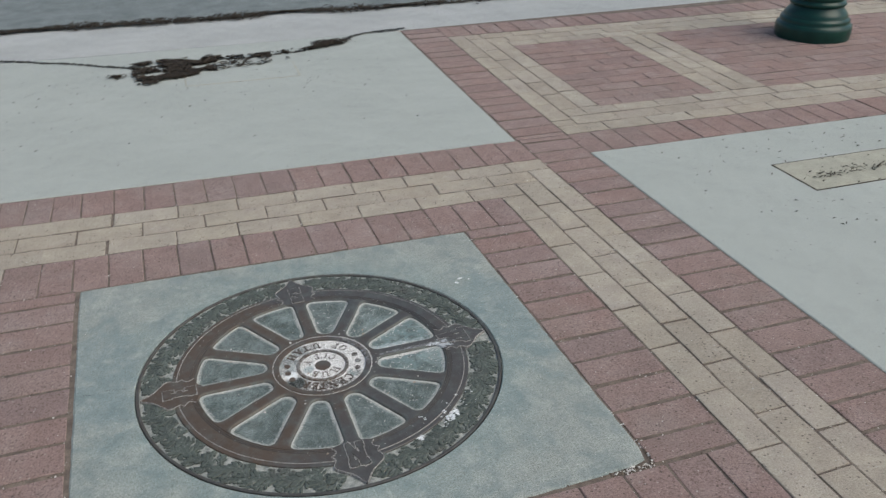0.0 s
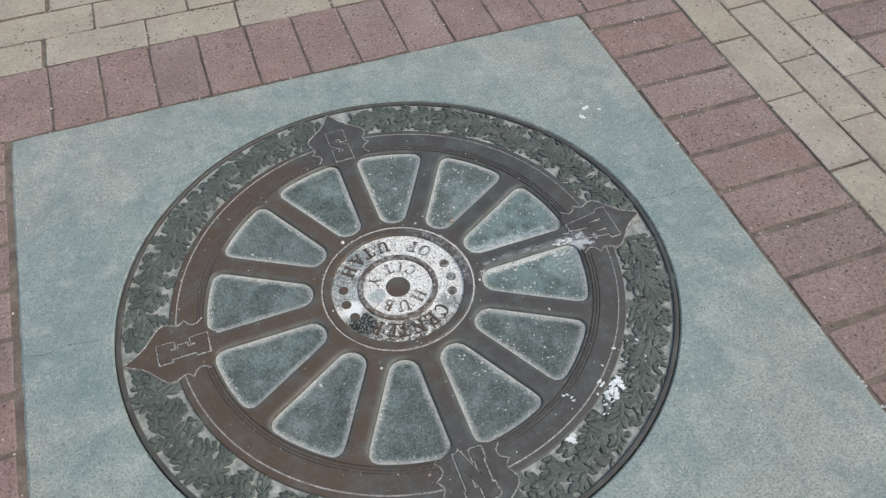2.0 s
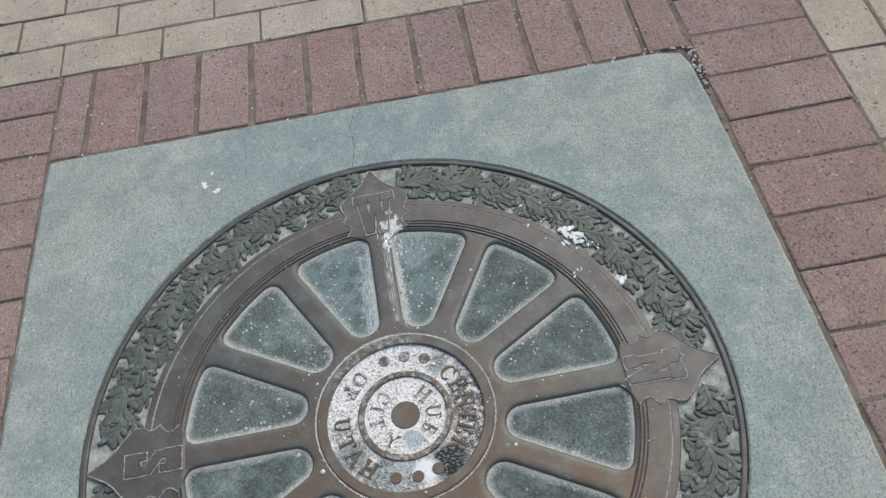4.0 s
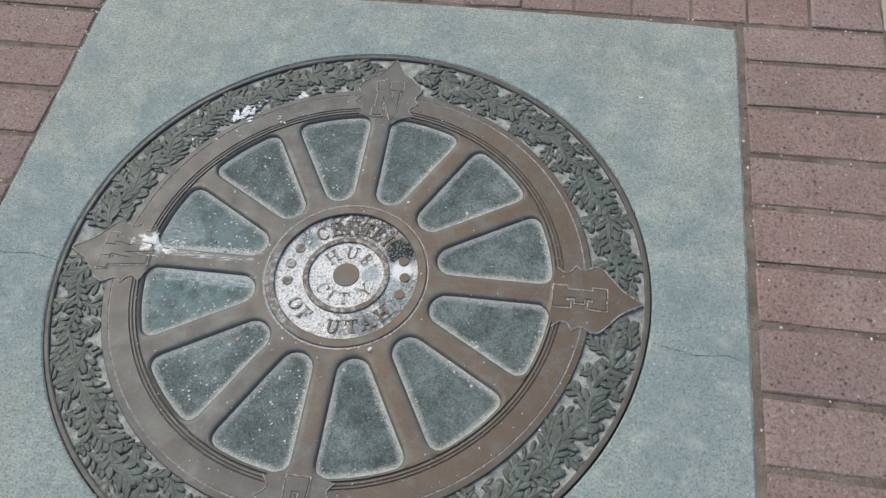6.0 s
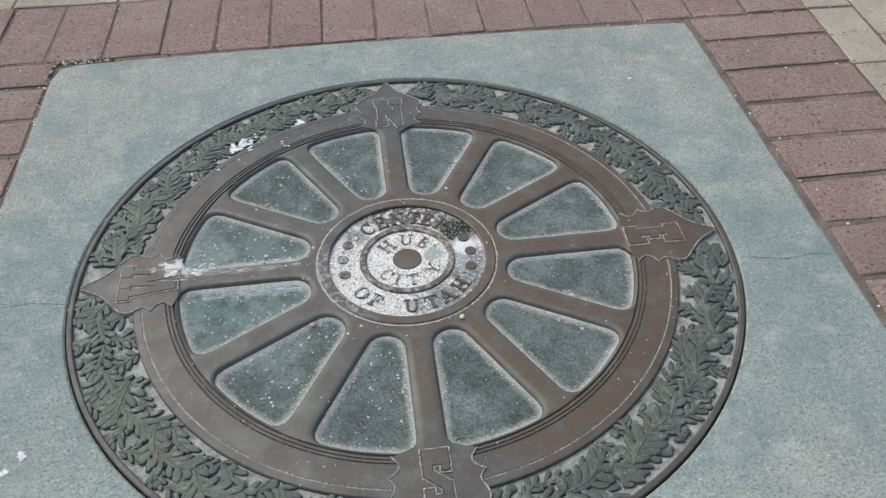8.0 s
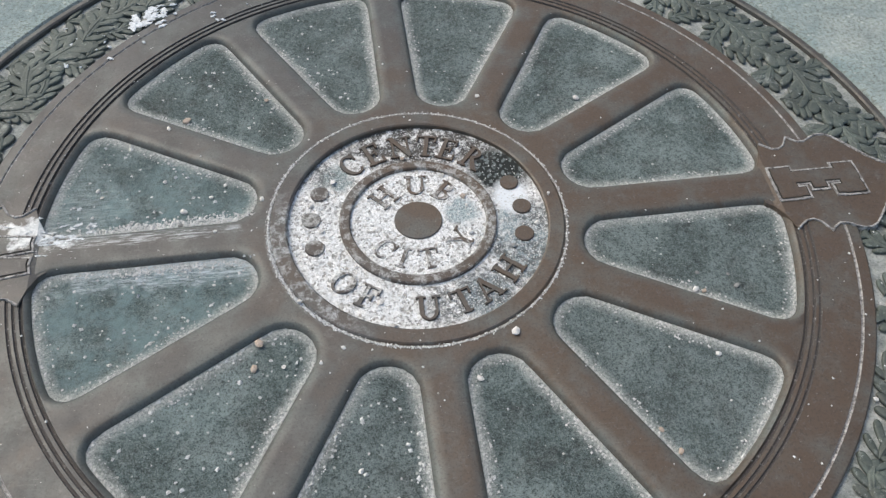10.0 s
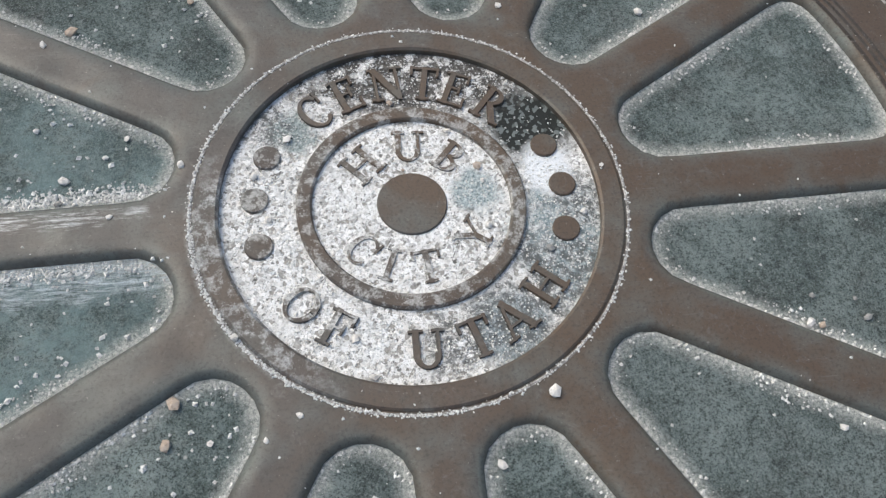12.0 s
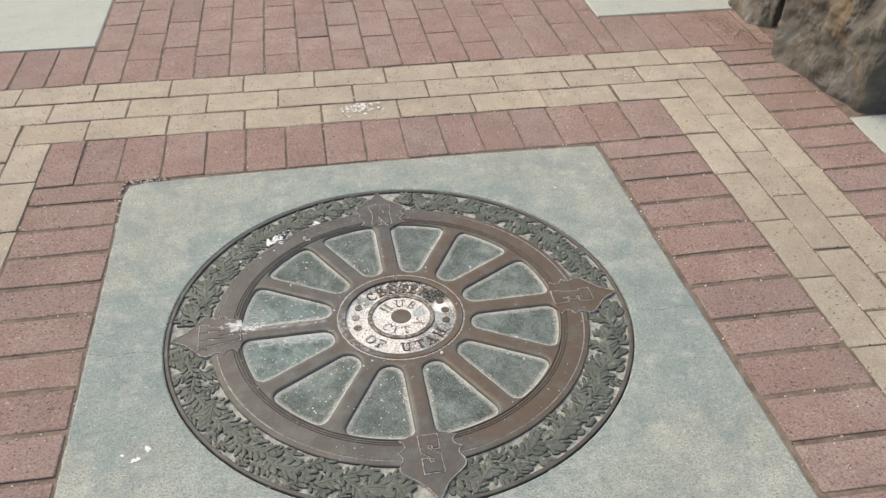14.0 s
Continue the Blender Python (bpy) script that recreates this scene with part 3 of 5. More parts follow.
def hairline(points, width, z, seed, sway=1.6):
    """A thin crack as a dark uneven ribbon."""
    rng = random.Random(seed)
    vs, fs = [], []
    pts = []
    for (x0, y0), (x1, y1) in zip(points, points[1:]):
        n = max(2, int(math.hypot(x1 - x0, y1 - y0) / 0.008))
        pts += [(x0 + (x1 - x0) * k / n, y0 + (y1 - y0) * k / n) for k in range(n)]
    pts.append(points[-1])
    for i, (x, y) in enumerate(pts):
        a, b = pts[max(0, i - 1)], pts[min(len(pts) - 1, i + 1)]
        d = math.hypot(b[0] - a[0], b[1] - a[1]) or 1
        nx, ny = -(b[1] - a[1]) / d, (b[0] - a[0]) / d
        o = rng.uniform(-1, 1) * width * sway
        w = width * rng.uniform(0.25, 1.0)
        vs += [(x + nx * (o - w), y + ny * (o - w), z), (x + nx * (o + w), y + ny * (o + w), z)]
    for i in range(len(pts) - 1):
        fs.append((2 * i, 2 * i + 2, 2 * i + 3, 2 * i + 1))
    return vs, fs


for pts, sd in ((((-0.459, -0.03), (-0.50, -0.022), (-0.55, -0.026), (-0.597, -0.012)), 1), (((0.459, -0.06), (0.52, -0.072), (0.56, -0.066), (0.590, -0.075)), 2)):
    vs, fs = hairline(pts, 0.0005, 0.0006, sd)
    part("crack", mesh("crack", vs, fs, M_GAP), slab, "hairline crack")

# ---------------------------------------------------------------- the bronze medallion
medallion = tagged(empty("medallion"), "round weathered bronze wheel medallion with oak-leaf wreath, set in concrete", "medallion")
Z_TOP, Z_FLOOR, Z_HUB, Z_LEAF = 0.0005, -0.0065, -0.0035, -0.0045
R_RIM, R_RIMIN, R_BAND, R_WHEEL = 0.4545, 0.4464, 0.3712, 0.3165
R_HUBRING, R_HUBIN = 0.1240, 0.1095
TURN = 0.5  # the wheel sits half a degree off the compass plates

# pan under everything
vs, fs = disc(0.4545, -0.013, 160, 0.001, 0.03)
part("base_plate", mesh("base_plate", vs, fs, M_GAP), medallion)
part("rim", revolve([(R_RIM, -0.02), (R_RIM, -0.001), (R_RIM - 0.0012, 0.0006), (R_RIMIN + 0.0022, 0.0006), (R_RIMIN + 0.0004, -0.0006), (R_RIMIN, Z_LEAF - 0.002)], 240).mesh("rim", M_RIM), medallion, "dark plain outer rim")
part("wreath_ground", revolve([(R_RIMIN + 0.003, Z_LEAF), (0.425, Z_LEAF - 0.0006), (0.39, Z_LEAF - 0.0006), (R_BAND - 0.004, Z_LEAF)], 240).mesh("wreath_ground", M_GROUND, True), medallion, "dusty sunk ground behind the leaves")

# outer band with grooves that hold pale dust
band_profile = [(R_BAND, Z_LEAF - 0.002), (R_BAND - 0.0002, -0.0012), (R_BAND - 0.0016, 0.0), (0.3612, 0.0004), (0.3606, -0.0008), (0.3592, -0.0008), (0.3586, 0.0006),
                (0.3296, 0.0006), (0.3290, -0.0008), (0.3276, -0.0008), (0.3270, 0.0004), (0.3248, 0.0004), (0.3242, -0.001), (0.3228, -0.001), (0.3222, 0.0002), (0.3196, 0.0),
                (0.3190, -0.002), (0.3174, -0.002), (R_WHEEL - 0.0004, -0.0004)]
band_mats = [0, 0, 0, 1, 1, 1, 0, 2, 2, 2, 0, 2, 2, 2, 0, 2, 2, 0]
part("band", revolve(band_profile, 320, band_mats).mesh("band", [M_BRONZE, M_DUST, M_GROOVE]), medallion, "brown bronze band with dust-filled grooves")


# windows between the spokes: outline by distance from spokes, hub and band
def window_depth(x, y, half=0.0174, r0=0.1395, r1=0.3120, rr=0.0185):
    """Negative inside the sunk panel whose axis is +x."""
    a = radians(15)
    g = [half - (x * math.sin(a) + y * math.cos(a)), half - (x * math.sin(a) - y * math.cos(a)), r0 - math.hypot(x, y), math.hypot(x, y) - r1]
    h = [v + rr for v in g]
    return min(max(h), 0.0) + math.sqrt(sum(max(v, 0.0) ** 2 for v in h)) - rr


def window_loop(d, n=72, cx=0.236):
    out = []
    for k in range(n):
        t = 2 * math.pi * k / n
        lo, hi = 0.0, 0.14
        for _ in range(26):
            mid = (lo + hi) / 2
            if window_depth(cx + mid * math.cos(t), mid * math.sin(t)) < d:
                lo = mid
            else:
                hi = mid
        out.append((cx + lo * math.cos(t), lo * math.sin(t)))
    return out


def turned(p, a):
    return (p[0] * math.cos(a) - p[1] * math.sin(a), p[0] * math.sin(a) + p[1] * math.cos(a))


WIN_N = 72
def held(loop, most):
    """Keeps a loop inside a radius."""
    return [(x * min(1.0, most / math.hypot(x, y)), y * min(1.0, most / math.hypot(x, y))) for x, y in loop]


LOOPS = [held(window_loop(d, WIN_N), most) for d, most in ((0.0105, 0.3163), (0.0042, 0.3160), (0.0026, 1), (0.0010, 1), (0.0, 1), (-0.0006, 1))]
LOOP_Z = (Z_TOP - 0.0004, Z_TOP - 0.0006, Z_TOP - 0.0012, Z_TOP - 0.0028, Z_TOP - 0.0050, Z_FLOOR - 0.002)
LOOP_BLOOM = (0.0, 0.8, 1.0, 1.0, 1.0, 1.0)


def wheel():
    """Hub flange and twelve spokes: one casting with twelve openings and soft shoulders."""
    bm = bmesh.new()
    bloom = bm.verts.layers.float.new("bloom")
    edges = []
    n_out = 240
    for r in (R_WHEEL, R_HUBRING - 0.002):
        ring = [bm.verts.new((r * math.cos(2 * math.pi * k / n_out), r * math.sin(2 * math.pi * k / n_out), Z_TOP - 0.0006)) for k in range(n_out)]
        edges += [bm.edges.new((ring[k], ring[(k + 1) % n_out])) for k in range(n_out)]
    tops = []
    for w in range(12):
        a = radians(15 + 30 * w + TURN)
        ring = [bm.verts.new((*turned(p, a), LOOP_Z[0])) for p in LOOPS[0]]
        tops.append((a, ring))
        edges += [bm.edges.new((ring[k], ring[(k + 1) % WIN_N])) for k in range(WIN_N)]
    bmesh.ops.triangle_fill(bm, use_beauty=True, use_dissolve=False, edges=edges, normal=(0, 0, 1))
    for a, ring in tops:
        last = ring
        for loop, z, tone in zip(LOOPS[1:], LOOP_Z[1:], LOOP_BLOOM[1:]):
            nxt = [bm.verts.new((*turned(p, a), z)) for p in loop]
            for v in nxt:
                v[bloom] = tone
            for k in range(WIN_N):
                k2 = (k + 1) % WIN_N
                f = bm.faces.new((last[k2], last[k], nxt[k], nxt[k2]))
                f.smooth = True
                f.material_index = 1 if tone == 1.0 else 0
            last = nxt
    bmesh.ops.recalc_face_normals(bm, faces=bm.faces)
    if sum(f.normal.z * f.calc_area() for f in bm.faces) < 0:
        bmesh.ops.reverse_faces(bm, faces=bm.faces)
    me = bpy.data.meshes.new("wheel")
    bm.to_mesh(me)
    bm.free()
    me.materials.append(M_BRONZE)
    me.materials.append(M_SHOULDER)
    return me


part("wheel", wheel(), medallion, "brown bronze hub flange with twelve spokes")


def window_panel():
    """Sunk patinated panel, slightly dished, with an edge weight for the chalky border."""
    levels = (0.001, -0.0015, -0.004, -0.008, -0.013, -0.02)
    loops = [window_loop(d, WIN_N) for d in levels]
    vs, w = [], []
    for lv, lp in zip(levels, loops):
        for p in lp:
            vs.append((*p, Z_FLOOR + (0.0012 if lv > 0 else 0.0012 * max(0, 1 + lv / 0.006))))
            w.append(max(0.0, min(1.0, 1 + lv / 0.013)))
    vs.append((0.236, 0, Z_FLOOR))
    w.append(0.0)
    fs = []
    for j in range(len(levels) - 1):
        for k in range(WIN_N):
            k2 = (k + 1) % WIN_N
            fs.append((j * WIN_N + k, j * WIN_N + k2, (j + 1) * WIN_N + k2, (j + 1) * WIN_N + k))
    j = (len(levels) - 1) * WIN_N
    for k in range(WIN_N):
        fs.append((j + k, j + (k + 1) % WIN_N, len(vs) - 1))
    me = mesh("panel", vs, fs, M_PANELFLOOR, None, True)
    me.attributes.new("edge", "FLOAT", "POINT").data.foreach_set("value", w)
    return me


panel_mesh = window_panel()
for w in range(12):
    part("panel", panel_mesh, medallion, "sunk grey-green verdigris panel between two spokes").rotation_euler.z = radians(15 + 30 * w + TURN)

# hub: ring, inner ring, crusted floor, centre boss
part("hub_ring", revolve([(0.1264, -0.0015), (0.1258, 0.0001), (0.1248, 0.0003), (0.1236, -0.0004), (0.1230, 0.0008), (0.1218, 0.0016), (0.1108, 0.0014), (0.1093, 0.0004), (R_HUBIN, Z_HUB - 0.002)],
                        200, [1, 1, 1, 0, 0, 0, 0, 0]).mesh("hub_ring", [M_BRONZE, M_DUST]), medallion, "raised bronze ring with a grit-filled groove round it")
part("hub_floor", revolve([(0.112, Z_HUB), (0.09, Z_HUB - 0.0003), (0.06, Z_HUB), (0.03, Z_HUB), (0.0, Z_HUB)], 120).mesh("hub_floor", M_HUB, True), medallion, "sandy white crust, dark and green in patches")
part("inner_ring", revolve([(0.0665, Z_HUB - 0.002), (0.0662, -0.0010), (0.0652, -0.0002), (0.0584, -0.0002), (0.0574, -0.0010), (0.0571, Z_HUB - 0.002)], 140).mesh("inner_ring", M_DUSTY), medallion, "narrow bronze ring dusted white")
vs, fs = disc(0.0202, -0.0020, 64, 0.0006, 0.004)
part("boss", mesh("boss", vs, fs, M_BRONZE), medallion, "plain brown centre disc")
for a in (154.8, 173.6, -167.4, 21.6, 3.4, -15.6):
    vs, fs = disc(0.0080, -0.0020, 32, 0.0006, 0.005)
    part("dot", mesh("dot", vs, fs, M_BRONZE if abs(a) < 90 else M_DUSTY), medallion, "small raised bronze dot").location = (0.0898 * math.cos(radians(a)), 0.0898 * math.sin(radians(a)), 0)


# ---------------------------------------------------------------- lettering: strips with thick and thin strokes and serifs
def bar(x0, y0, x1, y1, w):
    d = math.hypot(x1 - x0, y1 - y0)
    nx, ny = -(y1 - y0) / d * w / 2, (x1 - x0) / d * w / 2
    return [((x0 + nx, y0 + ny), (x0 - nx, y0 - ny)), ((x1 + nx, y1 + ny), (x1 - nx, y1 - ny))]


def bow(cx, cy, rx, ry, a0, a1, thin=0.08, thick=0.19, n=22):
    out = []
    for k in range(n + 1):
        a = radians(a0 + (a1 - a0) * k / n)
        w = thin + (thick - thin) * abs(math.cos(a)) ** 1.5
        c, s_ = math.cos(a), math.sin(a)
        out.append(((cx + (rx) * c, cy + (ry) * s_), (cx + (rx - w) * c, cy + (ry - w) * s_)))
    return out


def stem(x, w=0.19, y0=0.0, y1=1.0):
    return bar(x, y0, x, y1, w)


def serif(x, y, half=0.18):
    return bar(x - half, y, x + half, y, 0.075)


TOPY, LOWY = 0.962, 0.038
GLYPHS = {
    "C": [bow(0.48, 0.5, 0.45, 0.5, 48, 312), bar(0.80, 0.66, 0.80, 0.98, 0.07)],
    "E": [stem(0.22), bar(0.04, TOPY, 0.74, TOPY, 0.075), bar(0.2, 0.52, 0.55, 0.52, 0.075), bar(0.04, LOWY, 0.78, LOWY, 0.075), bar(0.71, 0.75, 0.71, 1, 0.08), bar(0.75, 0, 0.75, 0.27, 0.08), bar(0.54, 0.4, 0.54, 0.65, 0.07)],
    "N": [stem(0.17, 0.1), stem(0.83, 0.1), bar(0.16, 0.96, 0.83, 0.05, 0.2), serif(0.13, TOPY, 0.13), serif(0.17, LOWY, 0.16), serif(0.83, TOPY, 0.16)],
    "T": [stem(0.45), bar(0.03, TOPY, 0.87, TOPY, 0.085), bar(0.06, 0.74, 0.06, 1, 0.08), bar(0.84, 0.74, 0.84, 1, 0.08), serif(0.45, LOWY)],
    "R": [stem(0.22), bow(0.36, 0.74, 0.33, 0.26, 90, -90), bar(0.04, TOPY, 0.4, TOPY, 0.075), bar(0.22, 0.51, 0.42, 0.51, 0.07), bar(0.42, 0.5, 0.80, 0.04, 0.19), serif(0.22, LOWY), serif(0.84, LOWY, 0.12)],
    "O": [bow(0.5, 0.5, 0.48, 0.5, 0, 360, n=36)],
    "F": [stem(0.22), bar(0.04, TOPY, 0.74, TOPY, 0.075), bar(0.2, 0.52, 0.55, 0.52, 0.075), bar(0.71, 0.72, 0.71, 1, 0.08), bar(0.54, 0.4, 0.54, 0.65, 0.07), serif(0.22, LOWY)],
    "U": [stem(0.22, 0.19, 0.36), stem(0.80, 0.11, 0.36), bow(0.49, 0.38, 0.365, 0.38, 180, 360, 0.09, 0.17), serif(0.22, TOPY), serif(0.80, TOPY, 0.15)],
    "A": [bar(0.12, 0, 0.46, 0.98, 0.09), bar(0.44, 0.99, 0.84, 0, 0.2), bar(0.24, 0.33, 0.68, 0.33, 0.075), serif(0.12, LOWY, 0.15), serif(0.84, LOWY, 0.18)],
    "H": [stem(0.2), stem(0.8), bar(0.2, 0.52, 0.8, 0.52, 0.08), serif(0.2, TOPY), serif(0.2, LOWY), serif(0.8, TOPY), serif(0.8, LOWY)],
    "B": [stem(0.22), bow(0.36, 0.75, 0.30, 0.25, 90, -90), bow(0.36, 0.27, 0.38, 0.27, 90, -90), bar(0.04, TOPY, 0.4, TOPY, 0.075), bar(0.2, 0.52, 0.4, 0.52, 0.07), bar(0.04, LOWY, 0.4, LOWY, 0.075)],
    "I": [stem(0.25), serif(0.25, TOPY, 0.2), serif(0.25, LOWY, 0.2)],
    "Y": [bar(0.12, 0.98, 0.46, 0.46, 0.19), bar(0.86, 0.98, 0.50, 0.46, 0.09), stem(0.47, 0.19, 0, 0.5), serif(0.14, TOPY, 0.17), serif(0.85, TOPY, 0.14), serif(0.47, LOWY)],
    "S": [bow(0.42, 0.73, 0.38, 0.27, 35, 270, 0.16, 0.2), bow(0.42, 0.27, 0.38, 0.27, 90, -145, 0.16, 0.2), bar(0.74, 0.72, 0.74, 1, 0.1), bar(0.09, 0, 0.09, 0.28, 0.1)],
    "W": [bar(0.08, 0.98, 0.30, 0.02, 0.17), bar(0.30, 0.02, 0.5, 0.9, 0.1), bar(0.48, 0.96, 0.71, 0.02, 0.17), bar(0.71, 0.02, 0.92, 0.98, 0.1), serif(0.10, TOPY, 0.15), serif(0.5, TOPY, 0.13), serif(0.92, TOPY, 0.13)],
}
SLAB_GLYPHS = {
    "N": [stem(0.19, 0.26), stem(0.81, 0.26), bar(0.16, 0.97, 0.84, 0.03, 0.27), serif(0.2, 0.93, 0.24), bar(0.0, 0.86, 0.46, 0.86, 0.24), bar(0.0, 0.12, 0.38, 0.12, 0.22), bar(0.55, 0.86, 1.0, 0.86, 0.24)],
    "E": [stem(0.34, 0.40), bar(0.0, 0.88, 1.0, 0.88, 0.24), bar(0.3, 0.5, 0.74, 0.5, 0.17), bar(0.0, 0.12, 1.0, 0.12, 0.24), bar(0.84, 0.68, 0.84, 1, 0.30), bar(0.84, 0, 0.84, 0.32, 0.30)],
    "S": [bar(0, 0.87, 1, 0.87, 0.26), bar(0.18, 0.56, 0.18, 1, 0.36), bar(0.84, 0.64, 0.84, 1, 0.32), bar(0.06, 0.64, 0.94, 0.36, 0.20), bar(0, 0.13, 1, 0.13, 0.26), bar(0.82, 0, 0.82, 0.44, 0.36), bar(0.16, 0, 0.16, 0.36, 0.32)],
    "W": [bar(0.16, 0.98, 0.32, 0.02, 0.20), bar(0.36, 0.02, 0.49, 0.95, 0.13), bar(0.53, 0.95, 0.66, 0.02, 0.20), bar(0.70, 0.02, 0.85, 0.98, 0.13), bar(0.0, 0.90, 0.34, 0.90, 0.20), bar(0.36, 0.90, 0.66, 0.90, 0.20), bar(0.68, 0.90, 1.0, 0.90, 0.20)],
}


def glyph(strips, sx, sy, z, down, grow=0.0, wide=0.9):
    """Raised letter with slanted sides, centred on the origin; grow widens every stroke."""
    s = Soup()
    for n, strip in enumerate(strips):
        zt = z + n * 0.00004
        L, R = [], []
        pts = [((a[0] - wide / 2) * sx, (a[1] - 0.5) * sy, (b[0] - wide / 2) * sx, (b[1] - 0.5) * sy) for a, b in strip]
        for i, (ax, ay, bx, by) in enumerate(pts):
            d = math.hypot(ax - bx, ay - by) or 1e-6
            ux, uy = (ax - bx) / d, (ay - by) / d
            ex = ey = 0.0
            if grow and i in (0, len(pts) - 1):
                q = pts[1] if i == 0 else pts[-2]
                mx, my = (ax + bx - q[0] - q[2]) / 2, (ay + by - q[1] - q[3]) / 2
                m = math.hypot(mx, my) or 1e-6
                ex, ey = mx / m * grow, my / m * grow
            L.append((ax + ux * grow + ex, ay + uy * grow + ey))
            R.append((bx - ux * grow + ex, by - uy * grow + ey))
        k = len(L)
        vs = []
        for (lx, ly), (rx, ry) in zip(L, R):
            e = 0.0006 / (math.hypot(lx - rx, ly - ry) or 1)
            e = min(e, 0.2)
            vs += [(lx, ly, zt - down), (lx + (rx - lx) * e, ly + (ry - ly) * e, zt), (rx + (lx - rx) * e, ry + (ly - ry) * e, zt), (rx, ry, zt - down)]
        fs = []
        for i in range(k - 1):
            a, b = 4 * i, 4 * i + 4
            fs += [(a, b, b + 1, a + 1), (a + 1, b + 1, b + 2, a + 2), (a + 2, b + 2, b + 3, a + 3)]
        fs += [(0, 1, 2, 3), (4 * k - 1, 4 * k - 2, 4 * k - 3, 4 * k - 4)]
        s.add(vs, fs)
    return s


def letter_pose(a, r, inward):
    a = radians(a)
    up = -1 if inward else 1
    m = Matrix(((up * math.sin(a), up * math.cos(a), 0, r * math.cos(a)), (-up * math.cos(a), up * math.sin(a), 0, r * math.sin(a)), (0, 0, 1, 0), (0, 0, 0, 1)))
    return m


TEXTS = [
    ("CENTER", (127.4, 111.4, 94.4, 79, 65.2, 49.2), 0.0856, 0.0245, 0.0210, False),
    ("OF", (-139.2, -122.8), 0.0872, 0.0215, 0.0205, True),
    ("UTAH", (-91, -73, -58.8, -40.8), 0.0890, 0.0222, 0.0205, True),
    ("HUB", (133, 87.4, 47.6), 0.0390, 0.0212, 0.0205, False),
    ("CITY", (-138.8, -113.6, -83.4, -35.6), 0.0408, 0.0200, 0.0188, True),
]
for word, places, r, tall, broad, inward in TEXTS:
    top = -0.0017 if r > 0.06 else -0.0024
    for ch, a in zip(word, places):
        wide = {"I": 0.5, "N": 1.0, "O": 1.0, "H": 1.0, "U": 1.0}.get(ch, 0.9)
        part("letter", glyph(GLYPHS[ch], broad, tall, top, 0.004, 0.00035, wide).mesh("letter", M_BRONZE if word in ("CENTER", "UTAH") else M_WORN), medallion, "raised bronze letter " + ch).matrix_local = letter_pose(a, r, inward)

# ---------------------------------------------------------------- compass cartouches
KNOTS = [(0.2990, 0.0176), (0.3055, 0.0225), (0.3115, 0.0350), (0.3160, 0.0490), (0.3205, 0.0455), (0.3260, 0.0415), (0.3320, 0.0410), (0.3380, 0.0450), (0.3440, 0.0550), (0.3475, 0.0510),
         (0.3530, 0.0475), (0.3590, 0.0480), (0.3650, 0.0515), (0.3720, 0.0545), (0.3790, 0.0545), (0.3850, 0.0515), (0.3920, 0.0440), (0.4000, 0.0345), (0.4080, 0.0245), (0.4170, 0.0165), (0.4270, 0.0105), (0.4360, 0.0055), (0.4425, 0.0015)]
SEAM_FROM = 3


def cartouche_plate():
    """Spade-shaped plate of one thickness with slanted edges, tip outwards along +x."""
    loop = KNOTS + [(0.4440, 0.0)] + [(u, -v) for u, v in reversed(KNOTS)]
    n, h = len(loop), len(KNOTS)
    vs = [(u, v, z if u > 0.309 else z - 0.002) for z in (-0.006, 0.0004) for u, v in loop] + [(u, v * 0.97, 0.0010 if u > 0.309 else -0.0008) for u, v in loop]
    fs = [(j * n + (k + 1) % n, j * n + k, (j + 1) * n + k, (j + 1) * n + (k + 1) % n) for j in range(2) for k in range(n)]
    top = 2 * n
    for i in range(h - 1):
        fs.append((top + i, top + n - 1 - i, top + n - 2 - i, top + i + 1))
    fs.append((top + h - 1, top + h + 1, top + h))
    return mesh("cartouche", vs, fs, M_BRONZE)


def seam_bead(side):
    """Thin worn bead that follows one flank of the plate."""
    pts = []
    k = KNOTS[SEAM_FROM:]
    for (u0, v0), (u1, v1) in zip(k, k[1:]):
        pts += [(u0 + (u1 - u0) * f, v0 + (v1 - v0) * f) for f in (0.0, 0.5)]
    pts.append(k[-1])
    vs, fs = [], []
    for i, (u, v) in enumerate(pts):
        a, b = pts[max(0, i - 1)], pts[min(len(pts) - 1, i + 1)]
        d = math.hypot(b[0] - a[0], b[1] - a[1])
        nu, nv = -(b[1] - a[1]) / d, (b[0] - a[0]) / d
        for o, z in ((-0.0013, 0.0006), (-0.0006, 0.0021), (0.0006, 0.0021), (0.0014, -0.004)):
            vs.append((u + nu * o, side * (v + nv * o), z))
    for i in range(len(pts) - 1):
        for j in range(3):
            a = 4 * i + j
            fs.append((a, a + 4, a + 5, a + 1) if side < 0 else (a, a + 1, a + 5, a + 4))
    return mesh("seam", vs, fs, M_BEAD)


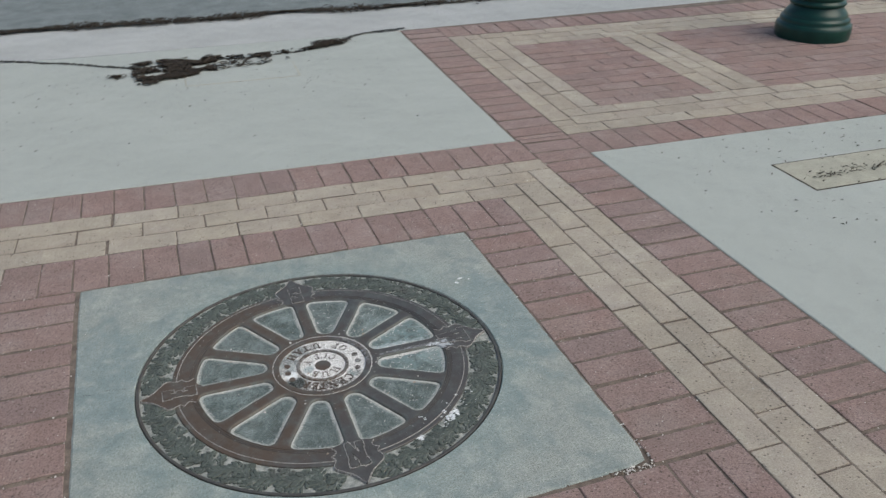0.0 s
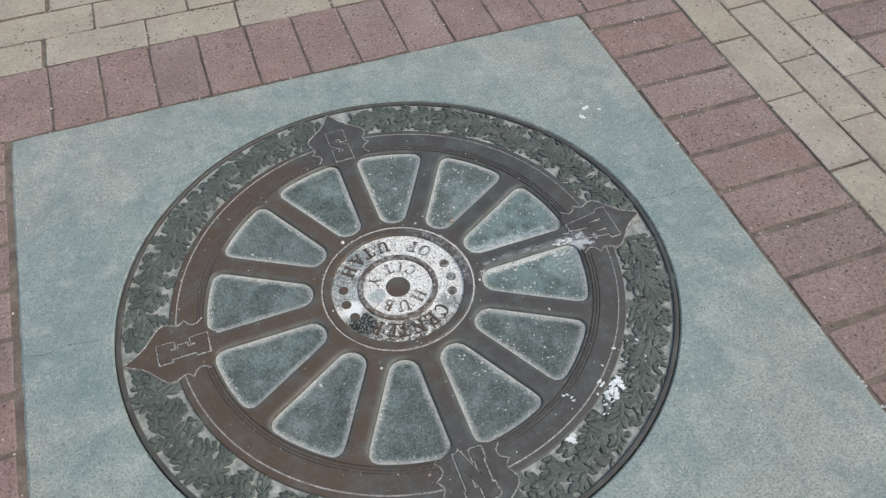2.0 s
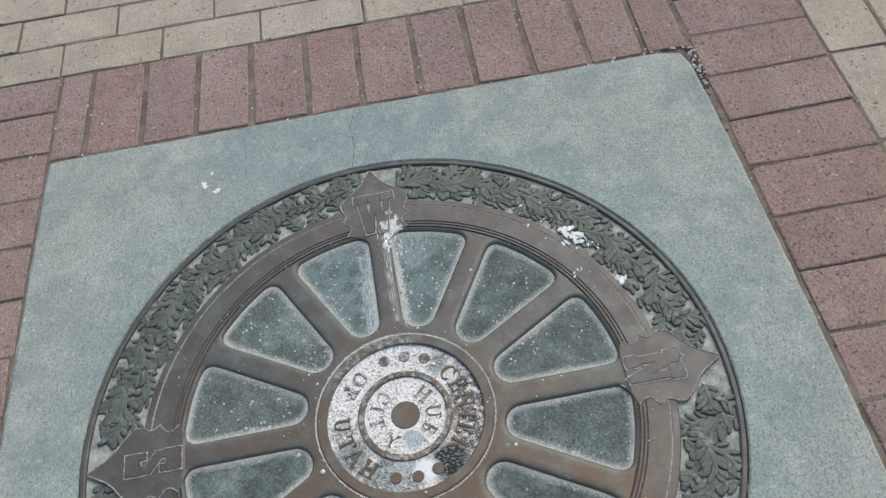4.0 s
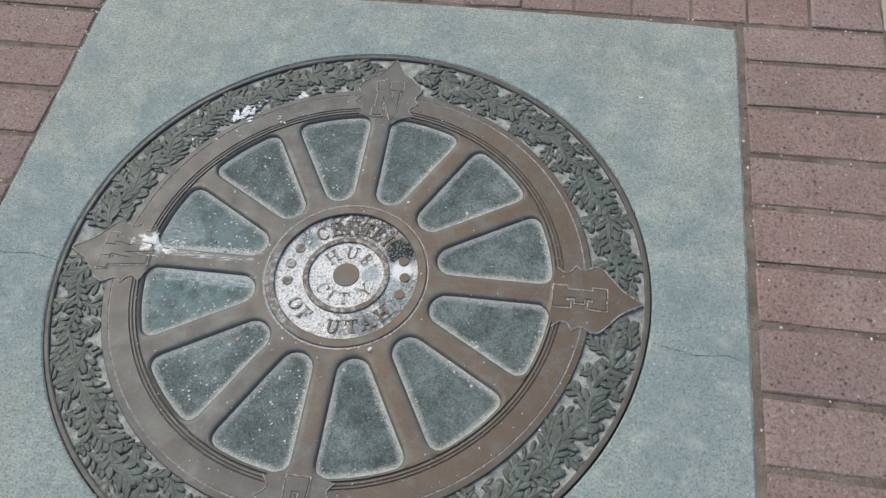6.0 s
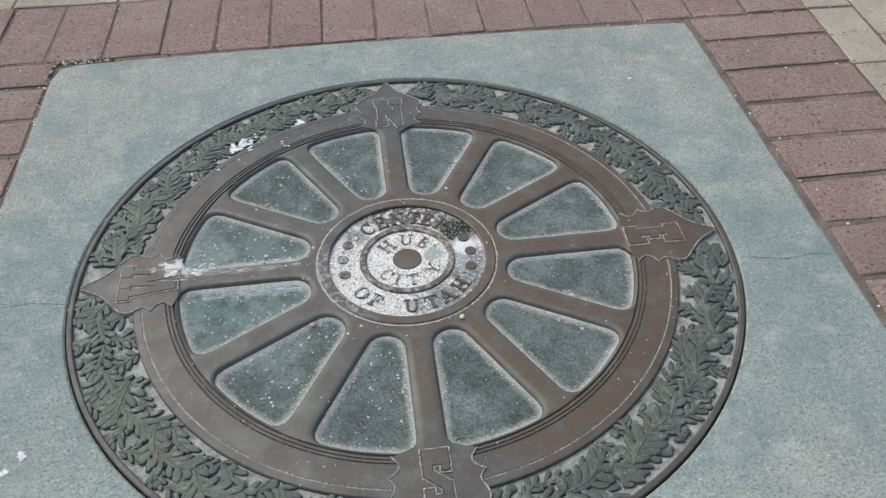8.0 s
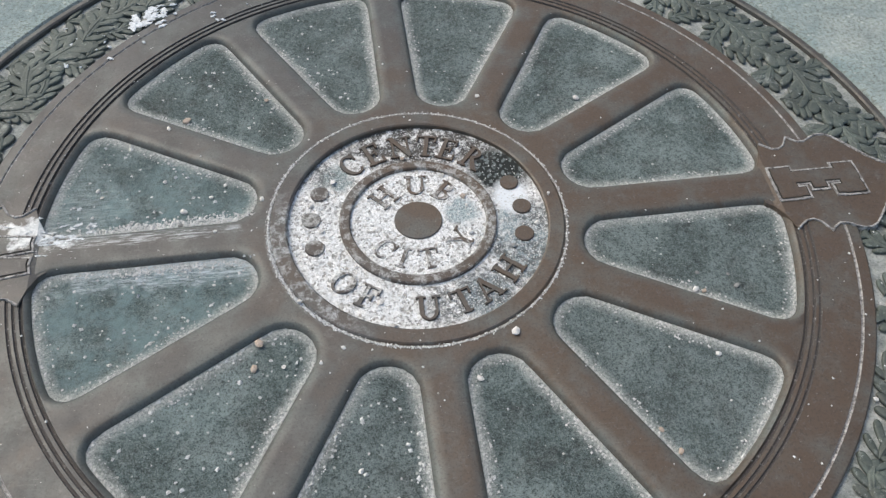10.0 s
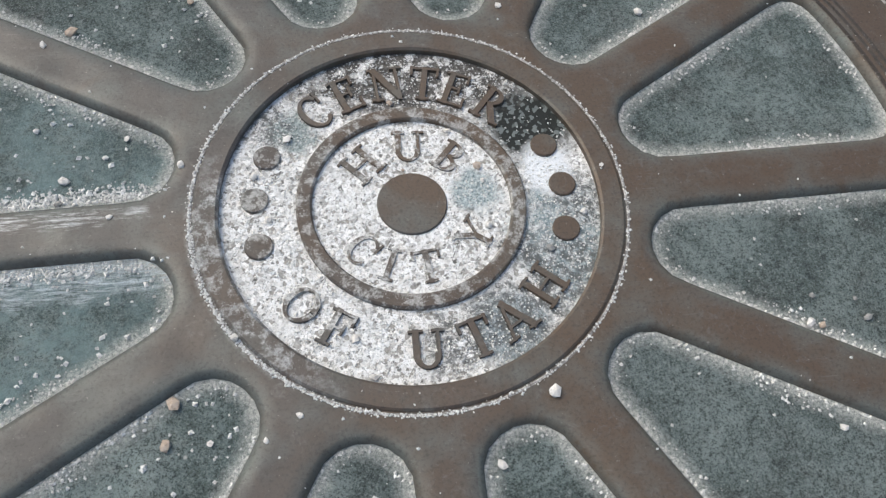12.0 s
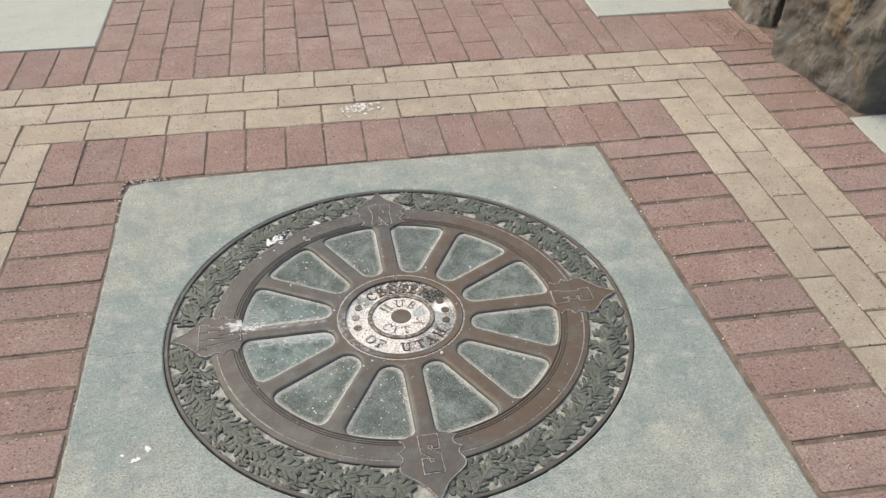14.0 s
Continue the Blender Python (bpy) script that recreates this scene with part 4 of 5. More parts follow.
plate_mesh = cartouche_plate()
seam_meshes = [seam_bead(1), seam_bead(-1)]
for ch, a in (("E", 0.0), ("N", 90), ("W", 180.4), ("S", 270.5)):
    cart = part("cartouche", plate_mesh, medallion, "spade-shaped bronze plate with compass letter " + ch)
    cart.rotation_euler.z = radians(a)
    for me in seam_meshes:
        part("seam", me, cart, "pale worn bead along the plate's edge")
    wide = {"W": 0.0635, "N": 0.0430, "E": 0.0335, "S": 0.0300}[ch]
    outline = part("letter_outline", glyph(SLAB_GLYPHS[ch], wide, 0.0765, 0.0019, 0.002, 0.0028, 1.0).mesh("letter_outline", M_BEAD), cart, "pale dusty outline of the letter")
    # near-black layer imitates the shade between the letter and its outline
    shade_line = part("letter_recess", glyph(SLAB_GLYPHS[ch], wide, 0.0765, 0.0023, 0.002, 0.0009, 1.0).mesh("letter_recess", M_GAP), cart, "dark strip standing in for the shade line round the letter")
    body = part("letter", glyph(SLAB_GLYPHS[ch], wide, 0.0765, 0.0027, 0.002, 0.0, 1.0).mesh("letter", M_BRONZE), cart, "block letter " + ch)
    for ob in (outline, shade_line, body):
        ob.matrix_local = letter_pose(0, 0.352, False)


# ---------------------------------------------------------------- oak-leaf wreath
def oak_leaf(length, width, pairs, seed):
    """Oak leaf along +x in low relief: round-ended lobes swept forward from a raised midrib, each a shallow dome with a crisp edge."""
    q = random.Random(seed)
    s = Soup()
    bend = q.uniform(-0.45, 0.45)
    n = 18

    def lobe(x, y, turn, long, broad, tall):
        """One obovate dome that starts at the midrib."""
        c, d = math.cos(turn), math.sin(turn)
        vs = []
        for inset, h in ((1.0, -0.0002), (0.985, tall * 0.62), (0.86, tall * 0.88), (0.5, tall)):
            for k in range(n):
                t = 2 * math.pi * k / n
                u = long * (0.5 + 0.5 * math.cos(t) * inset)
                w = broad * 0.5 * math.sin(t) * inset * (0.62 + 0.55 * u / long)
                px, py = x + u * c - w * d, y + u * d + w * c
                vs.append((px, py + bend * px * px / length, h))
        vs.append((x + long * 0.5 * c, y + long * 0.5 * d + bend * (x + long * 0.5 * c) ** 2 / length, tall * 0.96))
        fs = [(j * n + k, j * n + (k + 1) % n, (j + 1) * n + (k + 1) % n, (j + 1) * n + k) for j in range(3) for k in range(n)]
        fs += [(3 * n + k, 3 * n + (k + 1) % n, 4 * n) for k in range(n)]
        s.add(vs, fs)

    for i in range(pairs):
        f = (i + 0.5) / pairs
        env = math.sin(math.pi * min(1.0, 0.20 + 0.62 * f)) ** 0.7
        for side in (1, -1):
            sweep = radians(q.uniform(38, 62) * (1.05 - 0.25 * f))
            lobe((f - 0.56) * length + q.uniform(-0.04, 0.04) * length, 0.0, side * sweep, width * 0.58 * env * q.uniform(0.85, 1.12), length / pairs * q.uniform(0.72, 0.98), 0.0023 + q.uniform(-0.0003, 0.0003))
    lobe(0.20 * length, 0.0, q.uniform(-0.15, 0.15), 0.36 * length, length / pairs * 0.95, 0.0024)
    lobe(-0.50 * length, 0.0, 0.0, 0.92 * length, width * 0.28, 0.0024)
    lobe(-0.52 * length, 0.0, 0.0, 0.95 * length, width * 0.07, 0.0029)
    return s.mesh("leaf", M_LEAF, True)


leaf_meshes = [oak_leaf(0.070, 0.070, 4, 1), oak_leaf(0.078, 0.066, 5, 2), oak_leaf(0.062, 0.064, 4, 3), oak_leaf(0.066, 0.062, 4, 4), oak_leaf(0.080, 0.072, 5, 5), oak_leaf(0.060, 0.060, 3, 6), oak_leaf(0.072, 0.064, 5, 7), oak_leaf(0.074, 0.074, 4, 8)]
rng = random.Random(11)
for quad in range(4):
    for row, (r, step, size, gap, lift, sway) in enumerate(((0.390, 5.6, 0.56, 8.5, 0.0, 75), (0.429, 5.2, 0.56, 3.2, 0.0002, 75), (0.4100, 5.6, 0.70, 5.5, 0.0014, 40))):
        a = 90 * quad + gap + rng.uniform(0, 1.5)
        n = 0
        while a < 90 * quad + 90 - gap:
            rad = r + rng.uniform(-0.003, 0.003)
            flow = -90 if quad in (0, 1) else 90
            turn = a + flow + (1 if n % 2 else -1) * rng.uniform(0.1, 1.0) * sway
            ob = part("leaf", leaf_meshes[rng.randrange(8)], medallion)
            k = size * rng.uniform(0.85, 1.1)
            ob.location = (rad * math.cos(radians(a)), rad * math.sin(radians(a)), Z_LEAF + 0.0001 + lift + 0.0006 * (n % 2) + rng.uniform(0, 0.0003))
            ob.rotation_euler = (rng.uniform(-0.012, 0.012), rng.uniform(-0.012, 0.012), radians(turn))
            ob.scale = (k, k * rng.uniform(0.9, 1.1), 1.0)
            a += step * rng.uniform(0.85, 1.15)
            n += 1


def acorn():
    s = Soup()
    prof = [(0.0, 0.0), (0.003, 0.0006), (0.0048, 0.003), (0.0050, 0.006), (0.0058, 0.0062), (0.0056, 0.009), (0.003, 0.0112), (0.0, 0.0115)]
    t = revolve(prof, 14)
    s.add([(z - 0.005, x, y * 0.32 + 0.0008) for x, y, z in t.v], t.f)
    return s.mesh("acorn", M_LEAF, True)


acorn_mesh = acorn()
for k in range(28):
    a = 90 * (k // 7) + 13 + (k % 7) * 10.2 + rng.uniform(-2, 2)
    r = rng.choice((0.379, 0.434, 0.433, 0.436))
    ob = part("acorn", acorn_mesh, medallion)
    ob.location = (r * math.cos(radians(a)), r * math.sin(radians(a)), Z_LEAF + 0.001)
    ob.rotation_euler.z = radians(rng.uniform(0, 360))


# ---------------------------------------------------------------- loose things on the casting
def top_of(x, y):
    """Height of the surface under a place."""
    r, a = math.hypot(x, y), math.atan2(y, x)
    if r > 0.4565:
        return 0.0
    if r > R_RIMIN:
        return 0.0006
    if r > R_BAND:
        return Z_LEAF + 0.0026
    if r > R_WHEEL:
        return 0.0006
    if r < R_HUBIN:
        return Z_HUB
    if r < 0.1265:
        return 0.0014
    b = (a - radians(15 + TURN)) % radians(30)
    b = b if b < radians(15) else b - radians(30)
    d = window_depth(r * math.cos(b), r * math.sin(b))
    return Z_FLOOR + 0.0002 if d < -0.0005 else Z_TOP - 0.0008


# colour, place and size in millimetres
HUB_CHIPS = [
    ("w", 0.099, -0.014, 6.5), ("w", 0.043, 0.012, 4.5), ("b", -0.003, 0.023, 3), ("w", -0.069, 0.050, 7.5), ("w", -0.082, -0.003, 6), ("w", -0.089, 0.026, 7),
    ("b", 0.041, 0.022, 7), ("w", 0.026, 0.048, 5.5), ("w", -0.039, -0.079, 7), ("g", 0.075, -0.036, 6.5), ("w", 0.042, -0.018, 7), ("b", -0.006, 0.071, 6),
    ("b", 0.059, -0.028, 5), ("w", -0.053, 0.035, 4), ("w", -0.031, -0.101, 6), ("w", 0.114, 0.013, 4), ("w", -0.101, -0.074, 6),
]
PANEL_CHIPS = [
    ("w", 0.061, -0.120, 11), ("b", -0.133, -0.104, 10), ("b", -0.199, 0.143, 9), ("w", 0.167, 0.134, 9), ("w", -0.196, 0.034, 8), ("b", -0.137, -0.125, 8),
    ("w", 0.029, -0.153, 8), ("w", 0.213, -0.095, 8), ("g", -0.198, 0.019, 7), ("b", 0.060, 0.330, 6.5), ("w", -0.130, 0.036, 6.5), ("b", -0.126, 0.163, 6),
    ("b", 0.160, -0.227, 6), ("w", 0.312, -0.207, 6), ("w", -0.270, 0.066, 6), ("w", 0.212, -0.154, 6), ("g", 0.247, -0.095, 6), ("w", -0.213, 0.130, 6),
    ("w", -0.214, 0.070, 6), ("b", 0.219, -0.097, 6), ("w", 0.072, 0.141, 6), ("w", -0.064, -0.214, 5.5), ("b", 0.151, -0.209, 5), ("w", -0.266, 0.058, 5),
    ("g", 0.219, -0.079, 5), ("w", -0.174, 0.048, 5), ("w", -0.162, 0.060, 5), ("w", -0.070, -0.118, 5), ("w", -0.115, -0.126, 5), ("w", -0.087, -0.129, 4.5),
    ("w", -0.168, 0.005, 4.5), ("g", 0.244, -0.083, 4),
]
pebble_mats = {"w": M_STONE, "b": M_BUFFSTONE, "g": M_GREYSTONE}
pebble_words = {"w": "small pale angular stone chip lying on the bronze medallion", "b": "small buff stone chip lying on the bronze medallion", "g": "small grey pebble lying on the bronze medallion"}
for n, (kind, x, y, mm) in enumerate(HUB_CHIPS + PANEL_CHIPS):
    h = mm / 2000 * 0.78
    vs, fs = lump(h * (1.0 + 0.06 * (n % 5)), h * 0.85, h * 0.55, 100 + n, 1, 0.26)
    ob = tagged(new("pebble", mesh("pebble", vs, fs, pebble_mats[kind])), pebble_words[kind], "pebble", "loose pebbles")
    ob.matrix_world = pose(x, y, top_of(x, y), 0, 0, (n * 77) % 360)


def crumbs(places, seed):
    """Many tiny angular grains at (x, y, z, size)."""
    g = random.Random(seed)
    s = Soup()
    for x, y, z, d in places:
        h = d / 2
        a = g.uniform(0, 6.28)
        vs = []
        for k in range(4):
            t = a + k * math.pi / 2 + g.uniform(-0.3, 0.3)
            q = h * g.uniform(0.7, 1.25)
            vs.append((x + q * math.cos(t), y + q * math.sin(t), z + g.uniform(0.0, 0.35) * h))
        vs.append((x + g.uniform(-0.3, 0.3) * h, y + g.uniform(-0.3, 0.3) * h, z + h * g.uniform(0.7, 1.2)))
        s.add(vs, [(0, 1, 4), (1, 2, 4), (2, 3, 4), (3, 0, 4)])
    return s


g = random.Random(3)
spots = []
for _ in range(8000):  # hub crust
    r, a = 0.1085 * math.sqrt(g.random()), g.uniform(0, 6.283)
    if r < 0.0215 or 0.0565 < r < 0.067:
        continue
    x, y = r * math.cos(a), r * math.sin(a)
    dark = math.hypot(x - 0.075, y - 0.052) < 0.022
    if dark and g.random() < 0.85:
        continue
    spots.append((x, y, Z_HUB, g.choice((0.0007, 0.0009, 0.0012, 0.0016))))
for w in range(12):  # drifts along the panel edges
    a = radians(15 + 30 * w + TURN)
    k = 0
    while k < 620:
        t = g.uniform(0, 6.283)
        depth = -0.0008 - 0.010 * g.random() ** 3
        x, y = 0.236 + 0.12 * math.cos(t), 0.07 * math.sin(t)
        j, u = int(t / 6.2832 * WIN_N) % WIN_N, t / 6.2832 * WIN_N % 1
        p0, p1 = LOOPS[5][j], LOOPS[5][(j + 1) % WIN_N]
        lp = (p0[0] + (p1[0] - p0[0]) * u, p0[1] + (p1[1] - p0[1]) * u)
        cx, cy = 0.236, 0.0
        f = 1 + depth / math.hypot(lp[0] - cx, lp[1] - cy)
        p = turned((cx + (lp[0] - cx) * f, cy + (lp[1] - cy) * f), a)
        k += 1
        spots.append((*p, Z_FLOOR + 0.0008, g.choice((0.0006, 0.0009, 0.0012, 0.0016, 0.0024))))
for _ in range(700):  # scattered over the whole casting
    r, a = 0.43 * math.sqrt(g.random()), g.uniform(0, 6.283)
    x, y = r * math.cos(a), r * math.sin(a)
    spots.append((x, y, top_of(x, y), g.choice((0.0006, 0.0008, 0.0011, 0.0016, 0.0024))))
for _ in range(1100):  # white crumbs heaped along the edges beside the western spoke
    x = g.triangular(-0.30, -0.135, -0.17)
    y = 0.0200 + abs(g.gauss(0, 0.005)) if g.random() < 0.75 else -0.0205 - abs(g.gauss(0, 0.003))
    y -= 0.0087 * -x
    spots.append((x, y, top_of(x, y), g.choice((0.0008, 0.0012, 0.0016, 0.0022, 0.003))))
for _ in range(420):  # larger chips in the western panels
    r, a = g.uniform(0.145, 0.30), radians(g.uniform(105, 265))
    x, y = r * math.cos(a), r * math.sin(a)
    if top_of(x, y) < -0.004:
        spots.append((x, y, top_of(x, y), g.choice((0.0016, 0.0022, 0.003, 0.004))))
for _ in range(1700):  # grit groove round the hub, thicker on the west side
    a = g.uniform(0, 6.283) if g.random() < 0.5 else g.gauss(3.5, 0.8)
    r = g.gauss(0.1252, 0.0008)
    spots.append((r * math.cos(a), r * math.sin(a), 0.0001, g.choice((0.0008, 0.0012, 0.0016))))
tagged(new("grit", crumbs(spots, 4).mesh("grit", M_CRUMB)), "pale loose grit scattered over the bronze medallion", "grit", kind="stuff")

# grit and small chips at the slab's edges and on the concrete
spots = []
for _ in range(650):
    side = g.randrange(4)
    t = g.uniform(-0.61, 0.61)
    o = 0.003 + abs(g.gauss(0, 0.004))
    x, y = ((t, YN[0] + o + 0.010 * (1 - (t / 0.6) ** 2)), (t, YS[0] - o), (XE[0] + o, t), (XW[0] - o, t))[side]
    spots.append((*paved(x, y), -0.0070, g.choice((0.003, 0.004, 0.006))))
corner_dirt = []
for _ in range(420):
    t = abs(g.gauss(0, 0.05))
    o = abs(g.gauss(0, 0.006))
    x, y = (XW[0] + t, YN[0] + o) if g.random() < 0.7 else (XW[0] - o, YN[0] - t)
    corner_dirt.append((*paved(x, y), -0.005 + g.uniform(0, 0.004), g.choice((0.003, 0.005, 0.007))))
for _ in range(2300):
    x, y = g.uniform(-1.3, 1.3), g.uniform(-1.3, 1.3)
    if max(abs(x), abs(y)) < 0.6 and g.random() < 0.6:
        continue
    if math.hypot(x, y) > 0.46:
        spots.append((*paved(x, y), 0.0, g.choice((0.0012, 0.0018, 0.0026, 0.0035))))
tagged(new("rubble", crumbs(corner_dirt[::3], 9).mesh("rubble", M_STONE)), "pale concrete crumbs in the broken corner of the slab", "rubble", kind="stuff")
tagged(new("dirt", crumbs(corner_dirt[1::3] + corner_dirt[2::6], 8).mesh("dirt", M_DEBRIS)), "brown dirt and crumbs in the broken corner of the slab", "dirt", kind="stuff")
tagged(new("gravel", crumbs(spots[::2] + spots[1::4], 6).mesh("gravel", M_STONE)), "fine gravel washed into the joints round the slab", "gravel", kind="stuff")


# ---------------------------------------------------------------- dried white splashes
def splat(s, x, y, z, rx, ry, rot, seed, thick=0.0007):
    q = random.Random(seed)
    n = 26
    ph = [q.uniform(0, 6.28) for _ in range(4)]
    ring = []
    for k in range(n):
        t = 2 * math.pi * k / n
        f = 1 + 0.28 * math.sin(2 * t + ph[0]) + 0.22 * math.sin(5 * t + ph[1]) + 0.16 * math.sin(9 * t + ph[2]) + q.uniform(-0.12, 0.12)
        ring.append((math.cos(t) * f * rx, math.sin(t) * f * ry))
    vs = []
    c, d = math.cos(radians(rot)), math.sin(radians(rot))
    for f, h in ((1.0, 0.00005), (0.72, thick)):
        for px, py in ring:
            vs.append((x + (px * c - py * d) * f, y + (px * d + py * c) * f, z + h * q.uniform(0.6, 1.1)))
    vs.append((x, y, z + thick))
    fs = [(k, (k + 1) % n, n + (k + 1) % n, n + k) for k in range(n)] + [(n + k, n + (k + 1) % n, 2 * n) for k in range(n)]
    s.add(vs, fs)


s = Soup()
q = random.Random(21)
for k in range(90):  # splash at the west plate, with streaks along its spoke
    x, y = -0.300 + q.gauss(0, 0.017), 0.014 + q.gauss(0, 0.010)
    splat(s, x, y, top_of(x, y) + (0.0006 if x < -0.300 and abs(y) < 0.045 else 0.0), q.uniform(0.0006, 0.0040), q.uniform(0.0004, 0.0018), q.uniform(-20, 20), k, 0.0004)
for cx, cy, spread, n, big in ((-0.243, 0.292, 0.012, 14, 0.008), (-0.150, 0.346, 0.004, 5, 0.008), (-0.222, 0.318, 0.02, 8, 0.004), (-0.173, 0.287, 0.007, 5, 0.004), (-0.285, 0.26, 0.02, 8, 0.003), (-0.33, 0.22, 0.02, 5, 0.003)):
    for k in range(n):
        x, y = cx + q.gauss(0, spread), cy + q.gauss(0, spread * 0.7)
        splat(s, x, y, top_of(x, y) + 0.0006, q.uniform(0.3, 1.0) * big, q.uniform(0.3, 0.8) * big, q.uniform(0, 180), 200 + k)
tagged(new("white_splash", s.mesh("white_splash", M_WHITE)), "dried chalky white splashes on the bronze medallion", "splash", kind="stuff")
s = Soup()
for x, y, r, sd in ((-0.477, -0.283, 0.0062, 1), (-0.460, -0.262, 0.0060, 2), (-0.500, -0.270, 0.003, 3), (0.43, 0.40, 0.003, 4)):
    splat(s, x, y, 0.0006, r, r * 0.8, sd * 40, 300 + sd, 0.0005)
for k in range(60):
    x, y, r = q.gauss(0.0, 0.026), q.gauss(0.885, 0.018), q.uniform(0.0012, 0.0056)
    splat(s, x, y, 0.0012, r, r * 0.8, k * 30, 320 + k, 0.0005)
for k in range(40):
    x, y, r = q.gauss(0.86, 0.05), q.gauss(0.96, 0.022), q.uniform(0.0006, 0.0024)
    splat(s, x, y, 0.0012, r * 2, r * 0.6, 20, 360 + k, 0.0004)
tagged(new("white_spots", s.mesh("white_spots", M_WHITE)), "dried white spots on concrete and buff brick", "splash", kind="stuff")


# ---------------------------------------------------------------- things round the slab
def access_cover(x0, y0, x1, y1, label, m_frame, m_lid):
    s = Soup()
    cover = tagged(empty("access_cover"), label, "cover")
    for name, inset, z, m in (("frame", 0.0, 0.0012, m_frame), ("lid", 0.006, 0.0018, m_lid)):
        q = [(x0 + inset, y0 + inset), (x1 - inset, y0 + inset), (x1 - inset, y1 - inset), (x0 + inset, y1 - inset)]
        cx, cy = (x0 + x1) / 2, (y0 + y1) / 2
        vs = [(*paved(x, y), -0.02) for x, y in q] + [(*paved(x, y), z - 0.002) for x, y in q] + [(*paved(x + (0.003 if x < cx else -0.003), y + (0.003 if y < cy else -0.003)), z) for x, y in q]
        fs = [(j * 4 + k, j * 4 + (k + 1) % 4, (j + 1) * 4 + (k + 1) % 4, (j + 1) * 4 + k) for j in range(2) for k in range(4)] + [(8, 9, 10, 11)]
        part(name, mesh(name, vs, fs, m), cover)
    return cover


access_cover(-2.52, -0.735, -1.905, -0.462, "tan rectangular utility cover set in the concrete panel", M_LITTER, M_LID)
access_cover(-0.375, -2.76, 0.20, -2.482, "concrete utility cover half hidden under leaf litter", M_LID, M_PANEL)


def boulder(name, foot, tall, seed, label, lean=0.10):
    """A rough quarried rock: a broken face rising from a footprint, rounded towards the top."""
    n, rows = 300, 90
    per = [math.dist(foot[i], foot[(i + 1) % len(foot)]) for i in range(len(foot))]
    total = sum(per)
    cx, cy = sum(p[0] for p in foot) / len(foot), sum(p[1] for p in foot) / len(foot)
    loop = []
    for k in range(n):
        d = total * k / n
        i = 0
        while d > per[i]:
            d -= per[i]
            i += 1
        (x0, y0), (x1, y1) = foot[i], foot[(i + 1) % len(foot)]
        loop.append((x0 + (x1 - x0) * d / per[i], y0 + (y1 - y0) * d / per[i]))
    for _ in range(3):
        loop = [tuple((loop[k - 1][c] + 2 * loop[k][c] + loop[(k + 1) % n][c]) / 4 for c in (0, 1)) for k in range(n)]
    vs, fs = [], []
    for j in range(rows + 1):
        f = j / rows
        shrink = 1 - lean * f - 0.9 * max(0.0, (f - 0.72) / 0.28) ** 2
        z = -0.03 + (tall + 0.03) * math.sin(min(1.0, f * 1.02) * math.pi / 2) if f < 1 else tall
        for x, y in loop:
            p = Vector((cx + (x - cx) * shrink, cy + (y - cy) * shrink, z))
            w = p * 3.2 + Vector((seed, 0, 0))
            warp = w + 0.35 * Vector((noise.noise(w * 1.7), noise.noise(w * 1.7 + Vector((9, 0, 0))), noise.noise(w * 1.7 + Vector((0, 9, 0)))))
            facet = noise.noise(warp * 0.7) + 0.6 * abs(noise.noise(warp * 1.6))
            rough = noise.fractal(p * 7.0 + Vector((0, seed, 0)), 0.9, 2.0, 4)
            crack = max(0.0, 0.10 - abs(noise.noise(warp * 0.8))) / 0.10
            out = Vector((x - cx, y - cy, 0.25 * f)).normalized()
            p += out * (0.07 * facet + 0.05 * rough - 0.04 * crack) * min(1.0, 0.35 + 2.5 * f)
            vs.append((p.x, p.y, z + 0.012 * rough * f))
    for j in range(rows):
        for k in range(n):
            k2 = (k + 1) % n
            fs.append((j * n + k, j * n + k2, (j + 1) * n + k2, (j + 1) * n + k))
    fs.append(tuple(rows * n + k for k in range(n)))
    return tagged(new(name, mesh(name, vs, fs, M_BOULDER)), label, "boulder")


boulder("boulder", [(1.32, 1.03), (1.335, 0.90), (1.35, 0.76), (1.365, 0.625), (1.49, 0.60), (2.35, 0.60), (2.42, 1.10), (2.10, 1.45), (1.75, 1.32)], 0.80, 3, "large rough brown-grey boulder standing at the edge of the brick paving")
boulder("boulder", [(1.37, 1.31), (1.43, 1.23), (1.55, 1.33), (1.66, 1.56), (1.52, 1.74), (1.40, 1.55)], 0.34, 8, "smaller brown boulder behind the large one")
FOOT = [(1.24, 1.40), (1.30, 1.22), (1.325, 1.05), (1.345, 0.92), (1.385, 0.76), (1.415, 0.63)]
g = random.Random(41)
spots = []
for _ in range(1500):
    k = g.uniform(0, 2.6) if g.random() < 0.7 else g.uniform(2.6, 4.99)
    i, u = int(k), k % 1
    w = 0.030 if k < 2.5 else 0.010
    x, y = FOOT[i][0] + (FOOT[i + 1][0] - FOOT[i][0]) * u + g.gauss(0, w), FOOT[i][1] + (FOOT[i + 1][1] - FOOT[i][1]) * u + g.gauss(0, w)
    spots.append((x, y, 0.0, g.choice((0.002, 0.003, 0.0045, 0.006))))
tagged(new("soil", crumbs(spots, 42).mesh("soil", M_SOIL)), "orange-brown soil at the foot of the boulder", "soil", kind="stuff")


